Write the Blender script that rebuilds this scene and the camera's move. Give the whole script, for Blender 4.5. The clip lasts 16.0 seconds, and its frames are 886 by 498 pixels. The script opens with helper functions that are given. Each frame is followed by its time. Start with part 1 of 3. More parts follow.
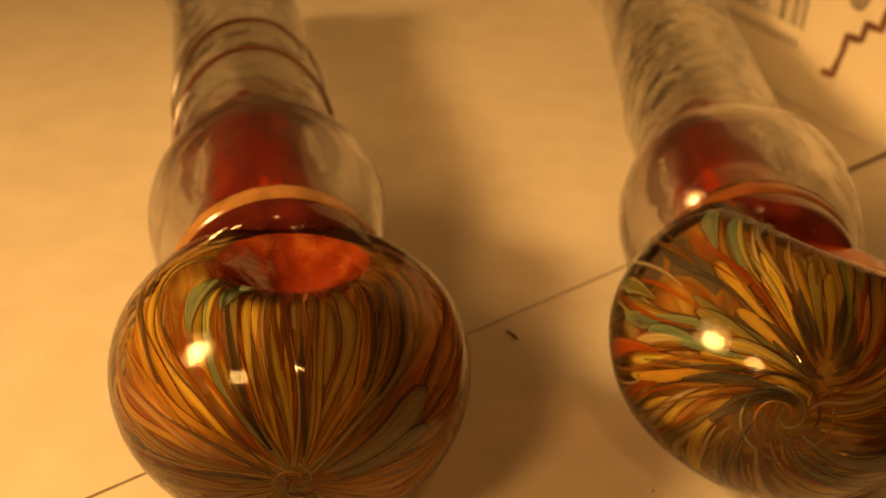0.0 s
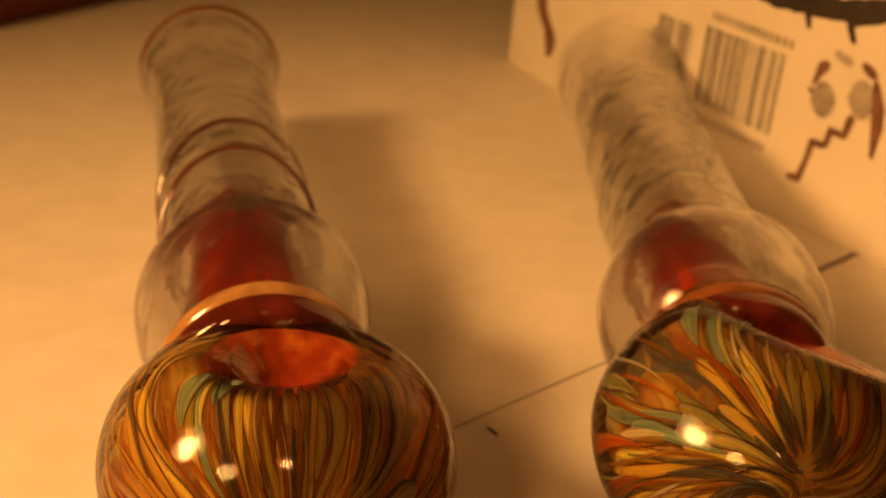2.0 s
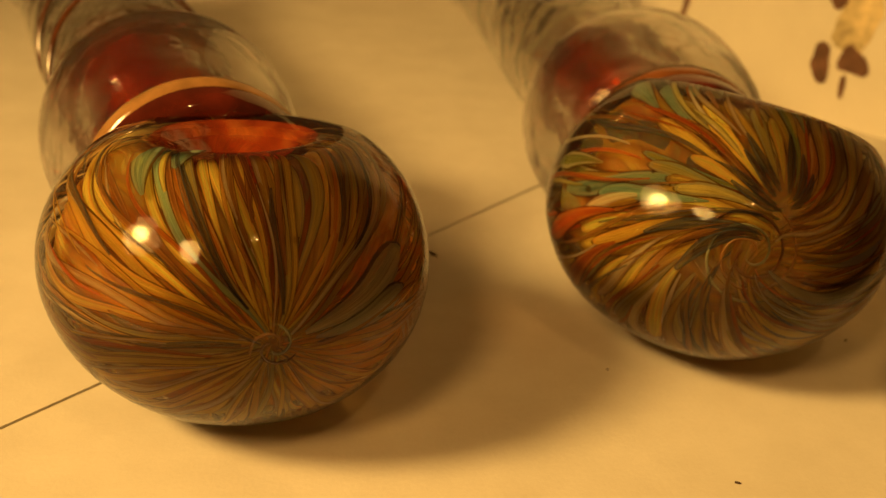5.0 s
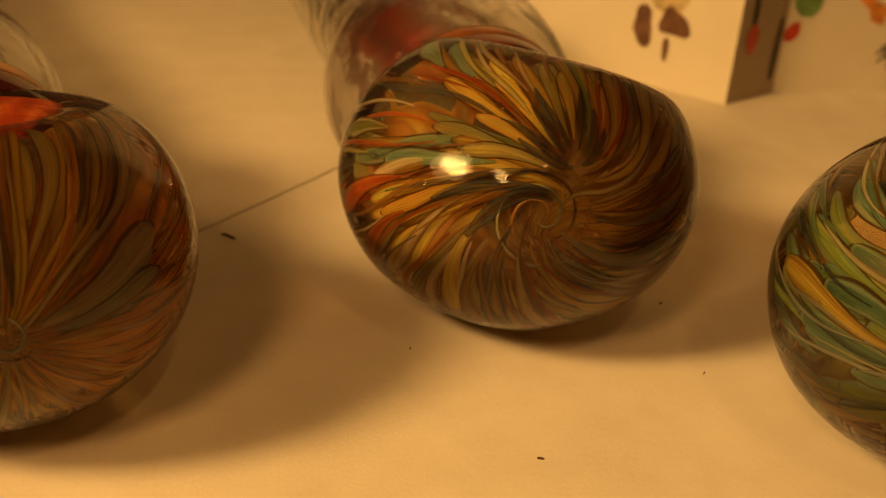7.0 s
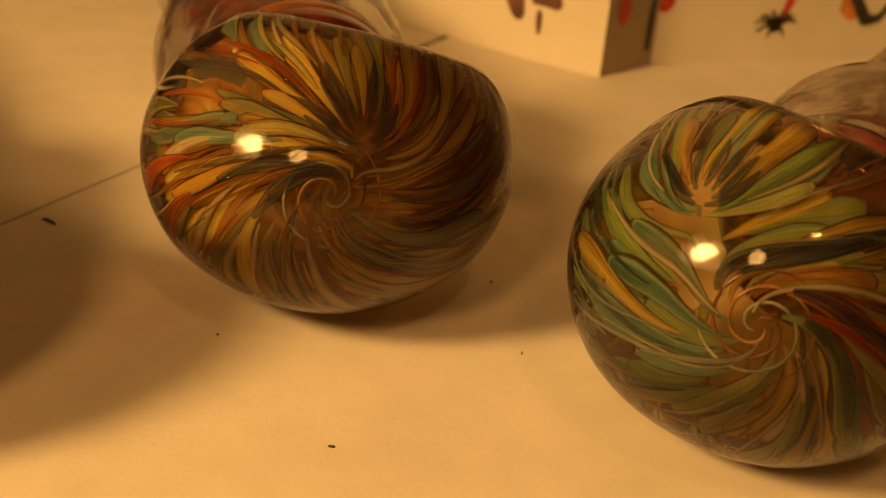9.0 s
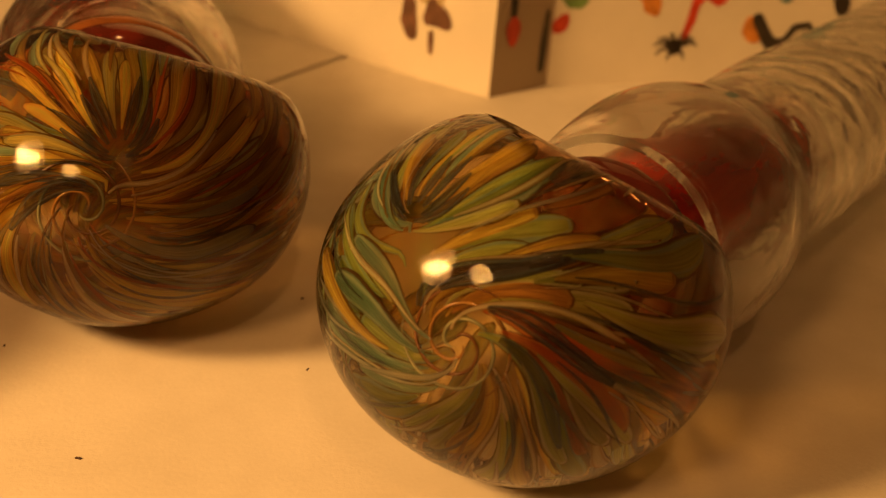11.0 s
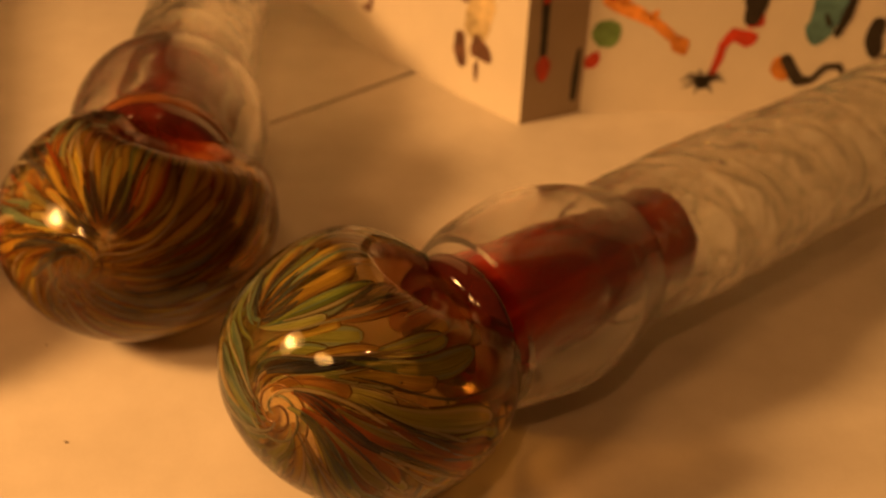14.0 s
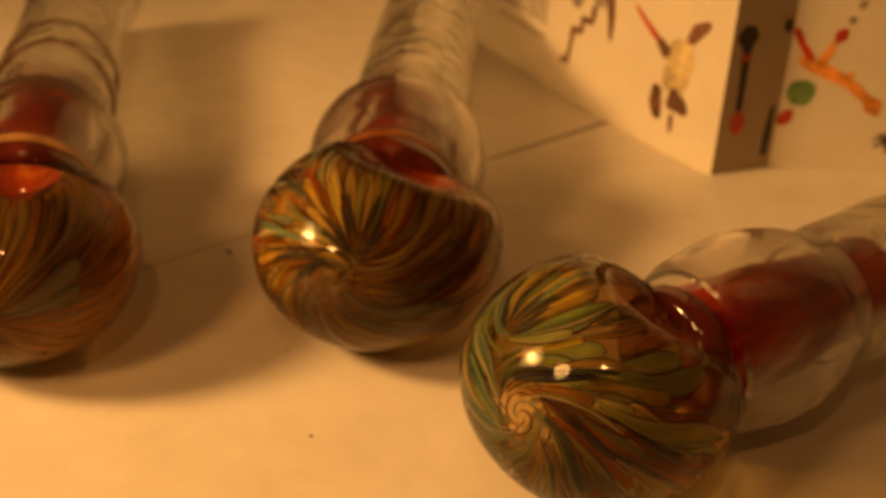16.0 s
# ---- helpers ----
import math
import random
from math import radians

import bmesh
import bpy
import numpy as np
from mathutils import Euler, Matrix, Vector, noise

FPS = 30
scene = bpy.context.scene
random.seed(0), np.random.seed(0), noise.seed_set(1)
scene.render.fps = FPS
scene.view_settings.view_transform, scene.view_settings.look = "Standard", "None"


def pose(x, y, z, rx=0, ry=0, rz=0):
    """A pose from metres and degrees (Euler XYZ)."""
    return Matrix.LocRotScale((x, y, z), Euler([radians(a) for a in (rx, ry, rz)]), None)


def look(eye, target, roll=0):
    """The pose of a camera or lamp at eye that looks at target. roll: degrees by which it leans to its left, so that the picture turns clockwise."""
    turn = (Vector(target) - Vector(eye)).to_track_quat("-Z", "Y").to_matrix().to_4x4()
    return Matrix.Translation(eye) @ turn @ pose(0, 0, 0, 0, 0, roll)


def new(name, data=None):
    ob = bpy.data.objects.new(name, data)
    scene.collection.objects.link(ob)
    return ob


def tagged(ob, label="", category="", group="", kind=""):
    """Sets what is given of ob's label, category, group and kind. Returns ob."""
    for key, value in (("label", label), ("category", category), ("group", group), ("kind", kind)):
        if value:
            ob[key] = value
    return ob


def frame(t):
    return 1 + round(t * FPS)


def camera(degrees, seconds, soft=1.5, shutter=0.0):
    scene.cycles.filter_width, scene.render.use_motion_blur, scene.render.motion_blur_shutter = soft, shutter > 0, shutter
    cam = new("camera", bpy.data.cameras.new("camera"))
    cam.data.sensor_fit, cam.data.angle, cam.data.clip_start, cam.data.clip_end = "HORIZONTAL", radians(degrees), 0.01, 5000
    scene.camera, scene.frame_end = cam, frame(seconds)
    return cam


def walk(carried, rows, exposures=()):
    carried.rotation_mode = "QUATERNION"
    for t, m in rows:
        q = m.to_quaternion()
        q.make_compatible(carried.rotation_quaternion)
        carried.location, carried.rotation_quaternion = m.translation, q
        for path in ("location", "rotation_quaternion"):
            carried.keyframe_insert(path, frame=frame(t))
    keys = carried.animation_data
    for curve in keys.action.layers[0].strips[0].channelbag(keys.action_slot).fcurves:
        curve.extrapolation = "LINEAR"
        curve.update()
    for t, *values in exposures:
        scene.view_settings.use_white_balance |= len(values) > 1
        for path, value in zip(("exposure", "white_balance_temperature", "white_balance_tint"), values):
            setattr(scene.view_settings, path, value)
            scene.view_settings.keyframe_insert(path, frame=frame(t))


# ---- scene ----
cam = camera(41.76, 16.0, 1.2)
PATH = [
    (0, (0.00398, -0.02262, 0.12524), (0.00179, 0.14945, 0.02331), 4.14),
    (0.5, (0.00550, -0.02010, 0.12851), (0.00093, 0.15459, 0.03123), 3.73),
    (1, (0.00566, -0.02332, 0.12807), (0.00044, 0.15446, 0.03659), 4.09),
    (1.5, (0.00404, -0.02438, 0.12916), (0.00127, 0.15458, 0.03990), 4.10),
    (2, (0.00038, -0.02624, 0.12641), (0.00316, 0.15409, 0.03994), 5.23),
    (2.5, (-0.01013, -0.02573, 0.11739), (0.00475, 0.15529, 0.03366), 6.05),
    (3, (-0.02255, -0.03222, 0.11098), (-0.00141, 0.14799, 0.02685), 6.32),
    (3.2, (-0.02233, -0.03371, 0.11316), (-0.00387, 0.14501, 0.02531), 6.01),
    (5.3, (-0.01645, -0.02785, 0.09157), (0.02021, 0.14816, 0.00396), 5.05),
    (5.5, (-0.01564, -0.02660, 0.09022), (0.02256, 0.14914, 0.00273), 4.98),
    (6, (-0.01365, -0.02380, 0.08865), (0.02657, 0.15138, 0.00093), 5.36),
    (6.5, (-0.00500, -0.02375, 0.08825), (0.04209, 0.15020, 0.00150), 4.58),
    (7, (-0.00200, -0.02306, 0.08850), (0.05136, 0.14862, 0.00087), 5.01),
    (7.5, (0.00137, -0.02174, 0.08717), (0.05723, 0.14873, -0.00126), 5.08),
    (8, (0.00599, -0.02257, 0.08713), (0.06249, 0.14775, -0.00117), 5.19),
    (8.5, (0.01174, -0.02413, 0.08753), (0.06824, 0.14556, -0.00200), 5.21),
    (9, (0.02106, -0.02431, 0.08816), (0.07997, 0.14396, -0.00248), 4.87),
    (9.2, (0.02592, -0.02731, 0.08895), (0.08298, 0.14131, -0.00222), 3.79),
    (11.3, (0.05752, -0.03745, 0.09064), (0.11137, 0.13420, 0.00326), 4.90),
    (11.5, (0.05935, -0.04051, 0.09741), (0.11311, 0.12874, 0.00541), 5.04),
    (12, (0.06466, -0.05028, 0.10802), (0.11576, 0.11821, 0.01316), 4.84),
    (12.5, (0.07764, -0.05517, 0.11341), (0.12079, 0.11318, 0.01444), 4.46),
    (13, (0.08627, -0.06249, 0.12745), (0.12231, 0.10226, 0.01994), 4.88),
    (13.5, (0.09531, -0.06872, 0.13614), (0.12060, 0.09581, 0.02529), 4.65),
    (14, (0.10272, -0.07016, 0.14255), (0.11496, 0.09868, 0.03605), 2.77),
    (14.5, (0.09809, -0.07455, 0.14672), (0.10507, 0.09675, 0.04373), 3.18),
    (15, (0.09567, -0.08006, 0.14511), (0.09589, 0.09421, 0.04698), 3.17),
    (15.5, (0.08775, -0.08413, 0.14650), (0.08318, 0.08950, 0.04733), 2.51),
    (16, (0.08274, -0.08911, 0.14727), (0.07348, 0.08422, 0.04790), 2.32),
]
walk(cam, [(t, look(eye, target, roll)) for t, eye, target, roll in PATH],
     [(0.0, 0.0, 7000, 29), (1.0, 0.0, 7400, 44), (2.5, 0.0, 7300, 41), (3.2, -0.05, 7000, 29), (5.3, -0.12, 6600, 10), (6.5, -0.25, 6700, 20), (9.0, -0.14, 6800, 26), (11.5, 0.04, 7300, 40), (15.2, -0.12, 7400, 48), (16.0, -0.14, 7200, 36)])

# one fixed focus on the near glass, as a close-up lens has it
cam.data.dof.use_dof = True
cam.data.dof.focus_distance = 0.145
cam.data.dof.aperture_fstop = 30.0

# ---------------------------------------------------------------- light
world = bpy.data.worlds.new("room_light")
scene.world = world
world.use_nodes = True
world.node_tree.nodes["Background"].inputs["Color"].default_value = (1.0, 0.47, 0.11, 1)
world.node_tree.nodes["Background"].inputs["Strength"].default_value = 0.078


def disc_lamp(name, eye, target, size, watts, colour, spread=180):
    data = bpy.data.lights.new(name, "AREA")
    data.shape, data.size, data.energy, data.color = "DISK", size, watts, colour
    data.spread = radians(spread)
    ob = new(name, data)
    ob.matrix_world = look(eye, target)
    return ob


disc_lamp("desk_lamp_light", (-0.470, -0.030, 0.385), (0.06, 0.115, 0.00), 0.130, 0.78, (1.0, 0.60, 0.165), 68)
disc_lamp("desk_lamp_shade_light", (-0.4715, -0.0306, 0.3862), (0.06, 0.115, 0.00), 0.250, 0.30, (1.0, 0.55, 0.145), 76)
disc_lamp("room_lamp_light", (-0.20, -0.19, 0.34), (0.0, 0.11, 0.0), 0.10, 0.25, (1.0, 0.52, 0.13), 90)
disc_lamp("phone_light", (0.06, -0.17, 0.40), (0.06, 0.12, 0.0), 0.020, 0.21, (1.0, 0.52, 0.13))

# ---------------------------------------------------------------- materials


class Nodes:
    """A short way to write node materials."""

    def __init__(self, name):
        self.mat = bpy.data.materials.new(name)
        self.mat.use_nodes = True
        self.tree = self.mat.node_tree
        self.bsdf = self.tree.nodes["Principled BSDF"]

    def add(self, kind, **sockets):
        n = self.tree.nodes.new(kind)
        for key, value in sockets.items():
            self.put(n.inputs[key.replace("_", " ")], value)
        return n

    def put(self, socket, value):
        if isinstance(value, bpy.types.NodeSocket):
            self.tree.links.new(value, socket)
        else:
            socket.default_value = value

    def math(self, op, a, b=0.0, c=0.0):
        n = self.tree.nodes.new("ShaderNodeMath")
        n.operation = op
        for i, v in enumerate((a, b, c)):
            self.put(n.inputs[i], v)
        return n.outputs[0]

    def ramp(self, fac, stops, how="LINEAR"):
        n = self.tree.nodes.new("ShaderNodeValToRGB")
        n.color_ramp.interpolation = how
        e = n.color_ramp.elements
        while len(e) < len(stops):
            e.new(0.5)
        for el, (p, c) in zip(e, stops):
            el.position, el.color = p, (*c, 1)
        self.put(n.inputs[0], fac)
        return n.outputs[0]

    def mix(self, fac, a, b, how="MIX"):
        n = self.tree.nodes.new("ShaderNodeMix")
        n.data_type, n.blend_type = "RGBA", how
        self.put(n.inputs[0], fac)
        self.put(n.inputs[6], a)
        self.put(n.inputs[7], b)
        return n.outputs[2]

    def coords(self):
        return self.tree.nodes.new("ShaderNodeTexCoord").outputs["Object"]

    def noise(self, vec, scale, detail=4.0, rough=0.55):
        n = self.add("ShaderNodeTexNoise", Vector=vec, Scale=scale, Detail=detail, Roughness=rough)
        return n.outputs["Fac"]

    def bump(self, height, strength, distance):
        n = self.add("ShaderNodeBump", Height=height, Strength=strength, Distance=distance)
        self.tree.links.new(n.outputs[0], self.bsdf.inputs["Normal"])

    def set(self, **sockets):
        for key, value in sockets.items():
            self.put(self.bsdf.inputs[key.replace("_", " ")], value)
        return self


def rgba(r, g, b):
    return (r, g, b, 1.0)


def paper_material():
    n = Nodes("white_paper")
    v = n.coords()
    blot = n.noise(v, 75, 6, 0.6)
    fibre = n.noise(v, 1400, 3, 0.7)
    col = n.ramp(blot, [(0.3, (0.58, 0.53, 0.45)), (0.7, (0.66, 0.61, 0.53))])
    col = n.mix(n.math("MULTIPLY", fibre, 0.30), col, rgba(0.44, 0.39, 0.31))
    n.set(Base_Color=col, Roughness=0.75, Specular_IOR_Level=0.25)
    n.bump(n.math("ADD", fibre, n.math("MULTIPLY", n.noise(v, 160, 3), 1.2)), 0.22, 0.0002)
    return n.mat


def plain(name, base, rough=0.6, vary=0.25, scale=200, spec=0.4):
    n = Nodes(name)
    v = n.coords()
    a = n.noise(v, scale, 5)
    b = n.noise(v, scale * 0.12, 3)
    f = n.math("MULTIPLY", n.math("ADD", a, b), 0.5)
    dark = tuple(c * (1 - vary) for c in base)
    light = tuple(min(1, c * (1 + vary)) for c in base)
    n.set(Base_Color=n.ramp(f, [(0.35, dark), (0.65, light)]), Roughness=rough, Specular_IOR_Level=spec)
    return n.mat


def clear_glass(name, tint, rough=0.0, wave=0.0, thin=0.0):
    n = Nodes(name)
    n.set(Base_Color=rgba(*tint), Roughness=rough, Transmission_Weight=1.0, IOR=1.47)
    if wave:
        v = n.coords()
        n.bump(n.math("ADD", n.noise(v, 70, 2), n.math("MULTIPLY", n.noise(v, 190, 2), 0.4)), wave, 0.002)
    if thin:
        clear = n.add("ShaderNodeBsdfTransparent", Color=rgba(*tint))
        mix = n.add("ShaderNodeMixShader", Fac=thin)
        n.put(mix.inputs[1], n.bsdf.outputs[0])
        n.put(mix.inputs[2], clear.outputs[0])
        n.put(n.tree.nodes["Material Output"].inputs["Surface"], mix.outputs[0])
    return n.mat


def red_glass():
    n = Nodes("red_amber_glass")
    v = n.add("ShaderNodeMapping", Vector=n.coords(), Scale=(25, 160, 160)).outputs[0]
    f = n.noise(v, 1.0, 4)
    col = n.ramp(f, [(0.3, (0.06, 0.001, 0.0002)), (0.5, (0.20, 0.006, 0.0006)), (0.70, (0.40, 0.03, 0.002))])
    n.set(Base_Color=col, Roughness=0.10, Transmission_Weight=0.15, IOR=1.45, Specular_IOR_Level=0.3, Coat_Weight=0.15, Coat_Roughness=0.02)
    return n.mat


def swirl_glass(name, colours, across, along, twist, curl, clear, seed, warm, open_share):
    """Streaks of coloured glass that spiral out from the front pole (local -x), with clear gaps between them."""
    n = Nodes(name)
    sep = n.add("ShaderNodeSeparateXYZ", Vector=n.coords())
    x, y, z = sep.outputs
    wob = n.noise(n.coords(), 45, 2)
    rad = n.math("SQRT", n.math("ADD", n.math("MULTIPLY", y, y), n.math("MULTIPLY", z, z)))
    theta = n.math("ARCTAN2", rad, n.math("MULTIPLY", x, -1.0))
    phi = n.math("ARCTAN2", z, y)
    spiral = n.math("DIVIDE", twist, n.math("ADD", theta, 0.22))
    phi2 = n.math("ADD", phi, n.math("ADD", spiral, n.math("MULTIPLY", theta, curl)))
    phi2 = n.math("ADD", phi2, n.math("MULTIPLY", wob, 0.42))

    def space(a, b, shift):
        return n.add("ShaderNodeCombineXYZ", X=n.math("MULTIPLY", n.math("COSINE", phi2), a),
                     Y=n.math("MULTIPLY", n.math("SINE", phi2), a),
                     Z=n.math("ADD", n.math("MULTIPLY", theta, b), shift)).outputs[0]

    def cells(vec, feature):
        vor = n.tree.nodes.new("ShaderNodeTexVoronoi")
        vor.feature = feature
        n.put(vor.inputs["Vector"], vec)
        n.put(vor.inputs["Scale"], 1.0)
        n.put(vor.inputs["Randomness"], 1.0)
        return vor.outputs["Distance" if feature == "DISTANCE_TO_EDGE" else "Color"]

    broad, thin = space(across, along, seed), space(across * 2.3, along * 0.8, seed + 5)
    pick = n.add("ShaderNodeSeparateColor", Color=cells(broad, "F1"))
    pick2 = n.add("ShaderNodeSeparateColor", Color=cells(thin, "F1"))
    step = 1.0 / len(colours)
    stops = [(i * step, c) for i, c in enumerate(colours)]
    col = n.ramp(pick.outputs[0], stops, "CONSTANT")
    col2 = n.ramp(pick2.outputs[1], stops, "CONSTANT")
    soft = n.noise(thin, 1.1, 4, 0.6)
    col = n.mix(n.ramp(soft, [(0.40, (0.1, 0.1, 0.1)), (0.60, (0.85, 0.85, 0.85))]), col, col2)
    glow = n.ramp(n.noise(n.coords(), 32, 2), [(0.48, (0, 0, 0)), (0.70, (1, 1, 1))])
    col = n.mix(n.math("MULTIPLY", glow, 0.55), col, rgba(*warm))
    edge, edge2 = cells(broad, "DISTANCE_TO_EDGE"), cells(thin, "DISTANCE_TO_EDGE")
    line = n.ramp(edge, [(0.0, (1, 1, 1)), (0.06, (0.75, 0.75, 0.75)), (0.20, (0, 0, 0))])
    line2 = n.ramp(edge2, [(0.0, (1, 1, 1)), (0.10, (0.5, 0.5, 0.5)), (0.26, (0, 0, 0))])
    col = n.mix(n.math("MULTIPLY", line2, 0.45), col, rgba(0.22, 0.075, 0.014))
    col = n.mix(n.math("MULTIPLY", line, 0.65), col, rgba(0.12, 0.04, 0.010))
    eye = n.ramp(theta, [(0.0, (1, 1, 1)), (0.10, (0.5, 0.5, 0.5)), (0.26, (0, 0, 0))])
    col = n.mix(n.math("MULTIPLY", eye, 0.5), col, rgba(0.05, 0.03, 0.015))
    see = n.math("MULTIPLY", n.math("LESS_THAN", pick.outputs[1], clear), n.math("GREATER_THAN", edge, 0.08))
    col = n.mix(n.math("MULTIPLY", see, 0.75), col, rgba(0.95, 0.78, 0.50))
    n.set(Base_Color=col, Roughness=n.math("SUBTRACT", 0.24, n.math("MULTIPLY", see, 0.20)), IOR=1.47, Specular_IOR_Level=0.08,
          Transmission_Weight=n.math("MULTIPLY", see, 0.85),
          Subsurface_Weight=0.85, Subsurface_Radius=(0.030, 0.017, 0.007), Subsurface_Scale=1.0)
    n.bump(n.math("ADD", n.math("MULTIPLY", edge, 1.5), n.math("ADD", soft, edge2)), 0.75, 0.0012)
    clear_part = n.add("ShaderNodeBsdfTransparent", Color=rgba(0.99, 0.86, 0.60))
    blend = n.add("ShaderNodeMixShader", Fac=open_share)
    n.put(blend.inputs[1], n.bsdf.outputs[0])
    n.put(blend.inputs[2], clear_part.outputs[0])
    n.put(n.tree.nodes["Material Output"].inputs["Surface"], blend.outputs[0])
    return n.mat


def bowl_glass():
    """The wavy dark amber-red glass that lines a bowl."""
    n = Nodes("bowl_amber_red_glass")
    v = n.coords()
    f = n.math("MULTIPLY", n.math("ADD", n.noise(v, 45, 2), n.noise(v, 150, 2)), 0.5)
    col = n.ramp(f, [(0.36, (0.12, 0.010, 0.002)), (0.5, (0.28, 0.036, 0.006)), (0.66, (0.52, 0.15, 0.03))])
    n.set(Base_Color=col, Roughness=0.07, Specular_IOR_Level=0.9, Coat_Weight=1.0, Coat_Roughness=0.015)
    n.bump(n.noise(v, 150, 2), 0.75, 0.0022)
    clear = n.add("ShaderNodeBsdfTransparent", Color=rgba(1.0, 0.62, 0.32))
    mix = n.add("ShaderNodeMixShader", Fac=0.42)
    n.put(mix.inputs[1], n.bsdf.outputs[0])
    n.put(mix.inputs[2], clear.outputs[0])
    n.put(n.tree.nodes["Material Output"].inputs["Surface"], mix.outputs[0])
    return n.mat


def glass_skin():
    """The clear polished outside of a head: see-through, with the gloss of glass."""
    n = Nodes("clear_glass_skin")
    tree = n.tree
    tree.nodes.remove(n.bsdf)
    clear = n.add("ShaderNodeBsdfTransparent", Color=rgba(0.97, 0.94, 0.88))
    gloss = n.add("ShaderNodeBsdfGlossy", Color=rgba(1, 1, 1), Roughness=0.012)
    wave = n.add("ShaderNodeBump", Height=n.noise(n.coords(), 210, 3), Strength=0.22, Distance=0.0006)
    n.put(gloss.inputs["Normal"], wave.outputs[0])
    mix = n.add("ShaderNodeMixShader", Fac=n.add("ShaderNodeFresnel", IOR=1.31).outputs[0])
    n.put(mix.inputs[1], clear.outputs[0])
    n.put(mix.inputs[2], gloss.outputs[0])
    bend = n.add("ShaderNodeBsdfRefraction", Color=rgba(0.97, 0.94, 0.88), Roughness=0.0, IOR=1.30)
    n.put(bend.inputs["Normal"], wave.outputs[0])
    both = n.add("ShaderNodeMixShader", Fac=0.04)
    n.put(both.inputs[1], clear.outputs[0])
    n.put(both.inputs[2], bend.outputs[0])
    n.put(mix.inputs[1], both.outputs[0])
    n.put(tree.nodes["Material Output"].inputs["Surface"], mix.outputs[0])
    return n.mat


def streak_glass(name, base, border, rim):
    """A drawn streak of coloured glass: veined along its length, bordered and rimmed at its edges, letting some light through."""
    n = Nodes(name)
    uv = n.tree.nodes.new("ShaderNodeTexCoord").outputs["UV"]
    sep = n.add("ShaderNodeSeparateXYZ", Vector=uv)
    side = n.math("ABSOLUTE", n.math("SUBTRACT", sep.outputs[1], 0.5))
    side = n.math("MAXIMUM", side, n.math("MULTIPLY", n.math("SUBTRACT", sep.outputs[0], 0.90), 5.0))
    rnd = n.tree.nodes.new("ShaderNodeObjectInfo").outputs["Random"]
    vein = n.noise(n.add("ShaderNodeCombineXYZ", X=n.math("MULTIPLY", sep.outputs[0], 3.0), Y=n.math("MULTIPLY", sep.outputs[1], 8.0), Z=n.math("MULTIPLY", rnd, 40.0)).outputs[0], 1.0, 5, 0.62)
    light = tuple(min(1.0, c * 1.9) for c in base)
    dark = tuple(c * 0.55 for c in base)
    col = n.ramp(n.math("ADD", n.math("MULTIPLY", vein, 0.75), n.math("MULTIPLY", rnd, 0.24)), [(0.36, dark), (0.50, base), (0.64, light)])
    hair = n.noise(n.add("ShaderNodeCombineXYZ", X=n.math("MULTIPLY", sep.outputs[0], 1.6), Y=n.math("MULTIPLY", sep.outputs[1], 30.0), Z=n.math("MULTIPLY", rnd, 90.0)).outputs[0], 1.0, 2, 0.6)
    col = n.mix(0.70, col, n.ramp(hair, [(0.36, (0.42, 0.34, 0.28)), (0.50, (1.0, 1.0, 1.0)), (0.64, (1.5, 1.5, 1.5))]), "MULTIPLY")
    ragged = n.math("ADD", side, n.math("MULTIPLY", n.math("SUBTRACT", vein, 0.5), 0.22))
    line = n.ramp(ragged, [(0.20, (0, 0, 0)), (0.28, (0.8, 0.8, 0.8)), (0.34, (0.8, 0.8, 0.8)), (0.39, (0, 0, 0))])
    col = n.mix(line, col, rgba(*border))
    edge = n.ramp(ragged, [(0.36, (0, 0, 0)), (0.42, (0.95, 0.95, 0.95)), (0.5, (1, 1, 1))])
    col = n.mix(edge, col, rgba(*rim))
    col = n.add("ShaderNodeGamma", Color=col, Gamma=0.95).outputs[0]
    n.set(Base_Color=col, Roughness=0.08, Specular_IOR_Level=0.10)
    n.bump(n.math("ADD", vein, n.math("MULTIPLY", hair, 0.5)), 0.8, 0.0006)
    through_light = n.add("ShaderNodeBsdfTranslucent", Color=n.add("ShaderNodeGamma", Color=col, Gamma=0.5).outputs[0])
    mix = n.add("ShaderNodeMixShader", Fac=0.52)
    n.put(mix.inputs[1], n.bsdf.outputs[0])
    n.put(mix.inputs[2], through_light.outputs[0])
    tint = tuple(0.62 + 0.38 * c / max(base) for c in base)
    see = n.math("MULTIPLY", n.ramp(vein, [(0.35, (0.20, 0.20, 0.20)), (0.65, (0.50, 0.50, 0.50))]), n.math("SUBTRACT", 1.0, n.math("MULTIPLY", edge, 0.6)))
    thin = n.add("ShaderNodeMixShader", Fac=see)
    n.put(thin.inputs[1], mix.outputs[0])
    n.put(thin.inputs[2], n.add("ShaderNodeBsdfTransparent", Color=rgba(*tint)).outputs[0])
    n.put(n.tree.nodes["Material Output"].inputs["Surface"], thin.outputs[0])
    return n.mat


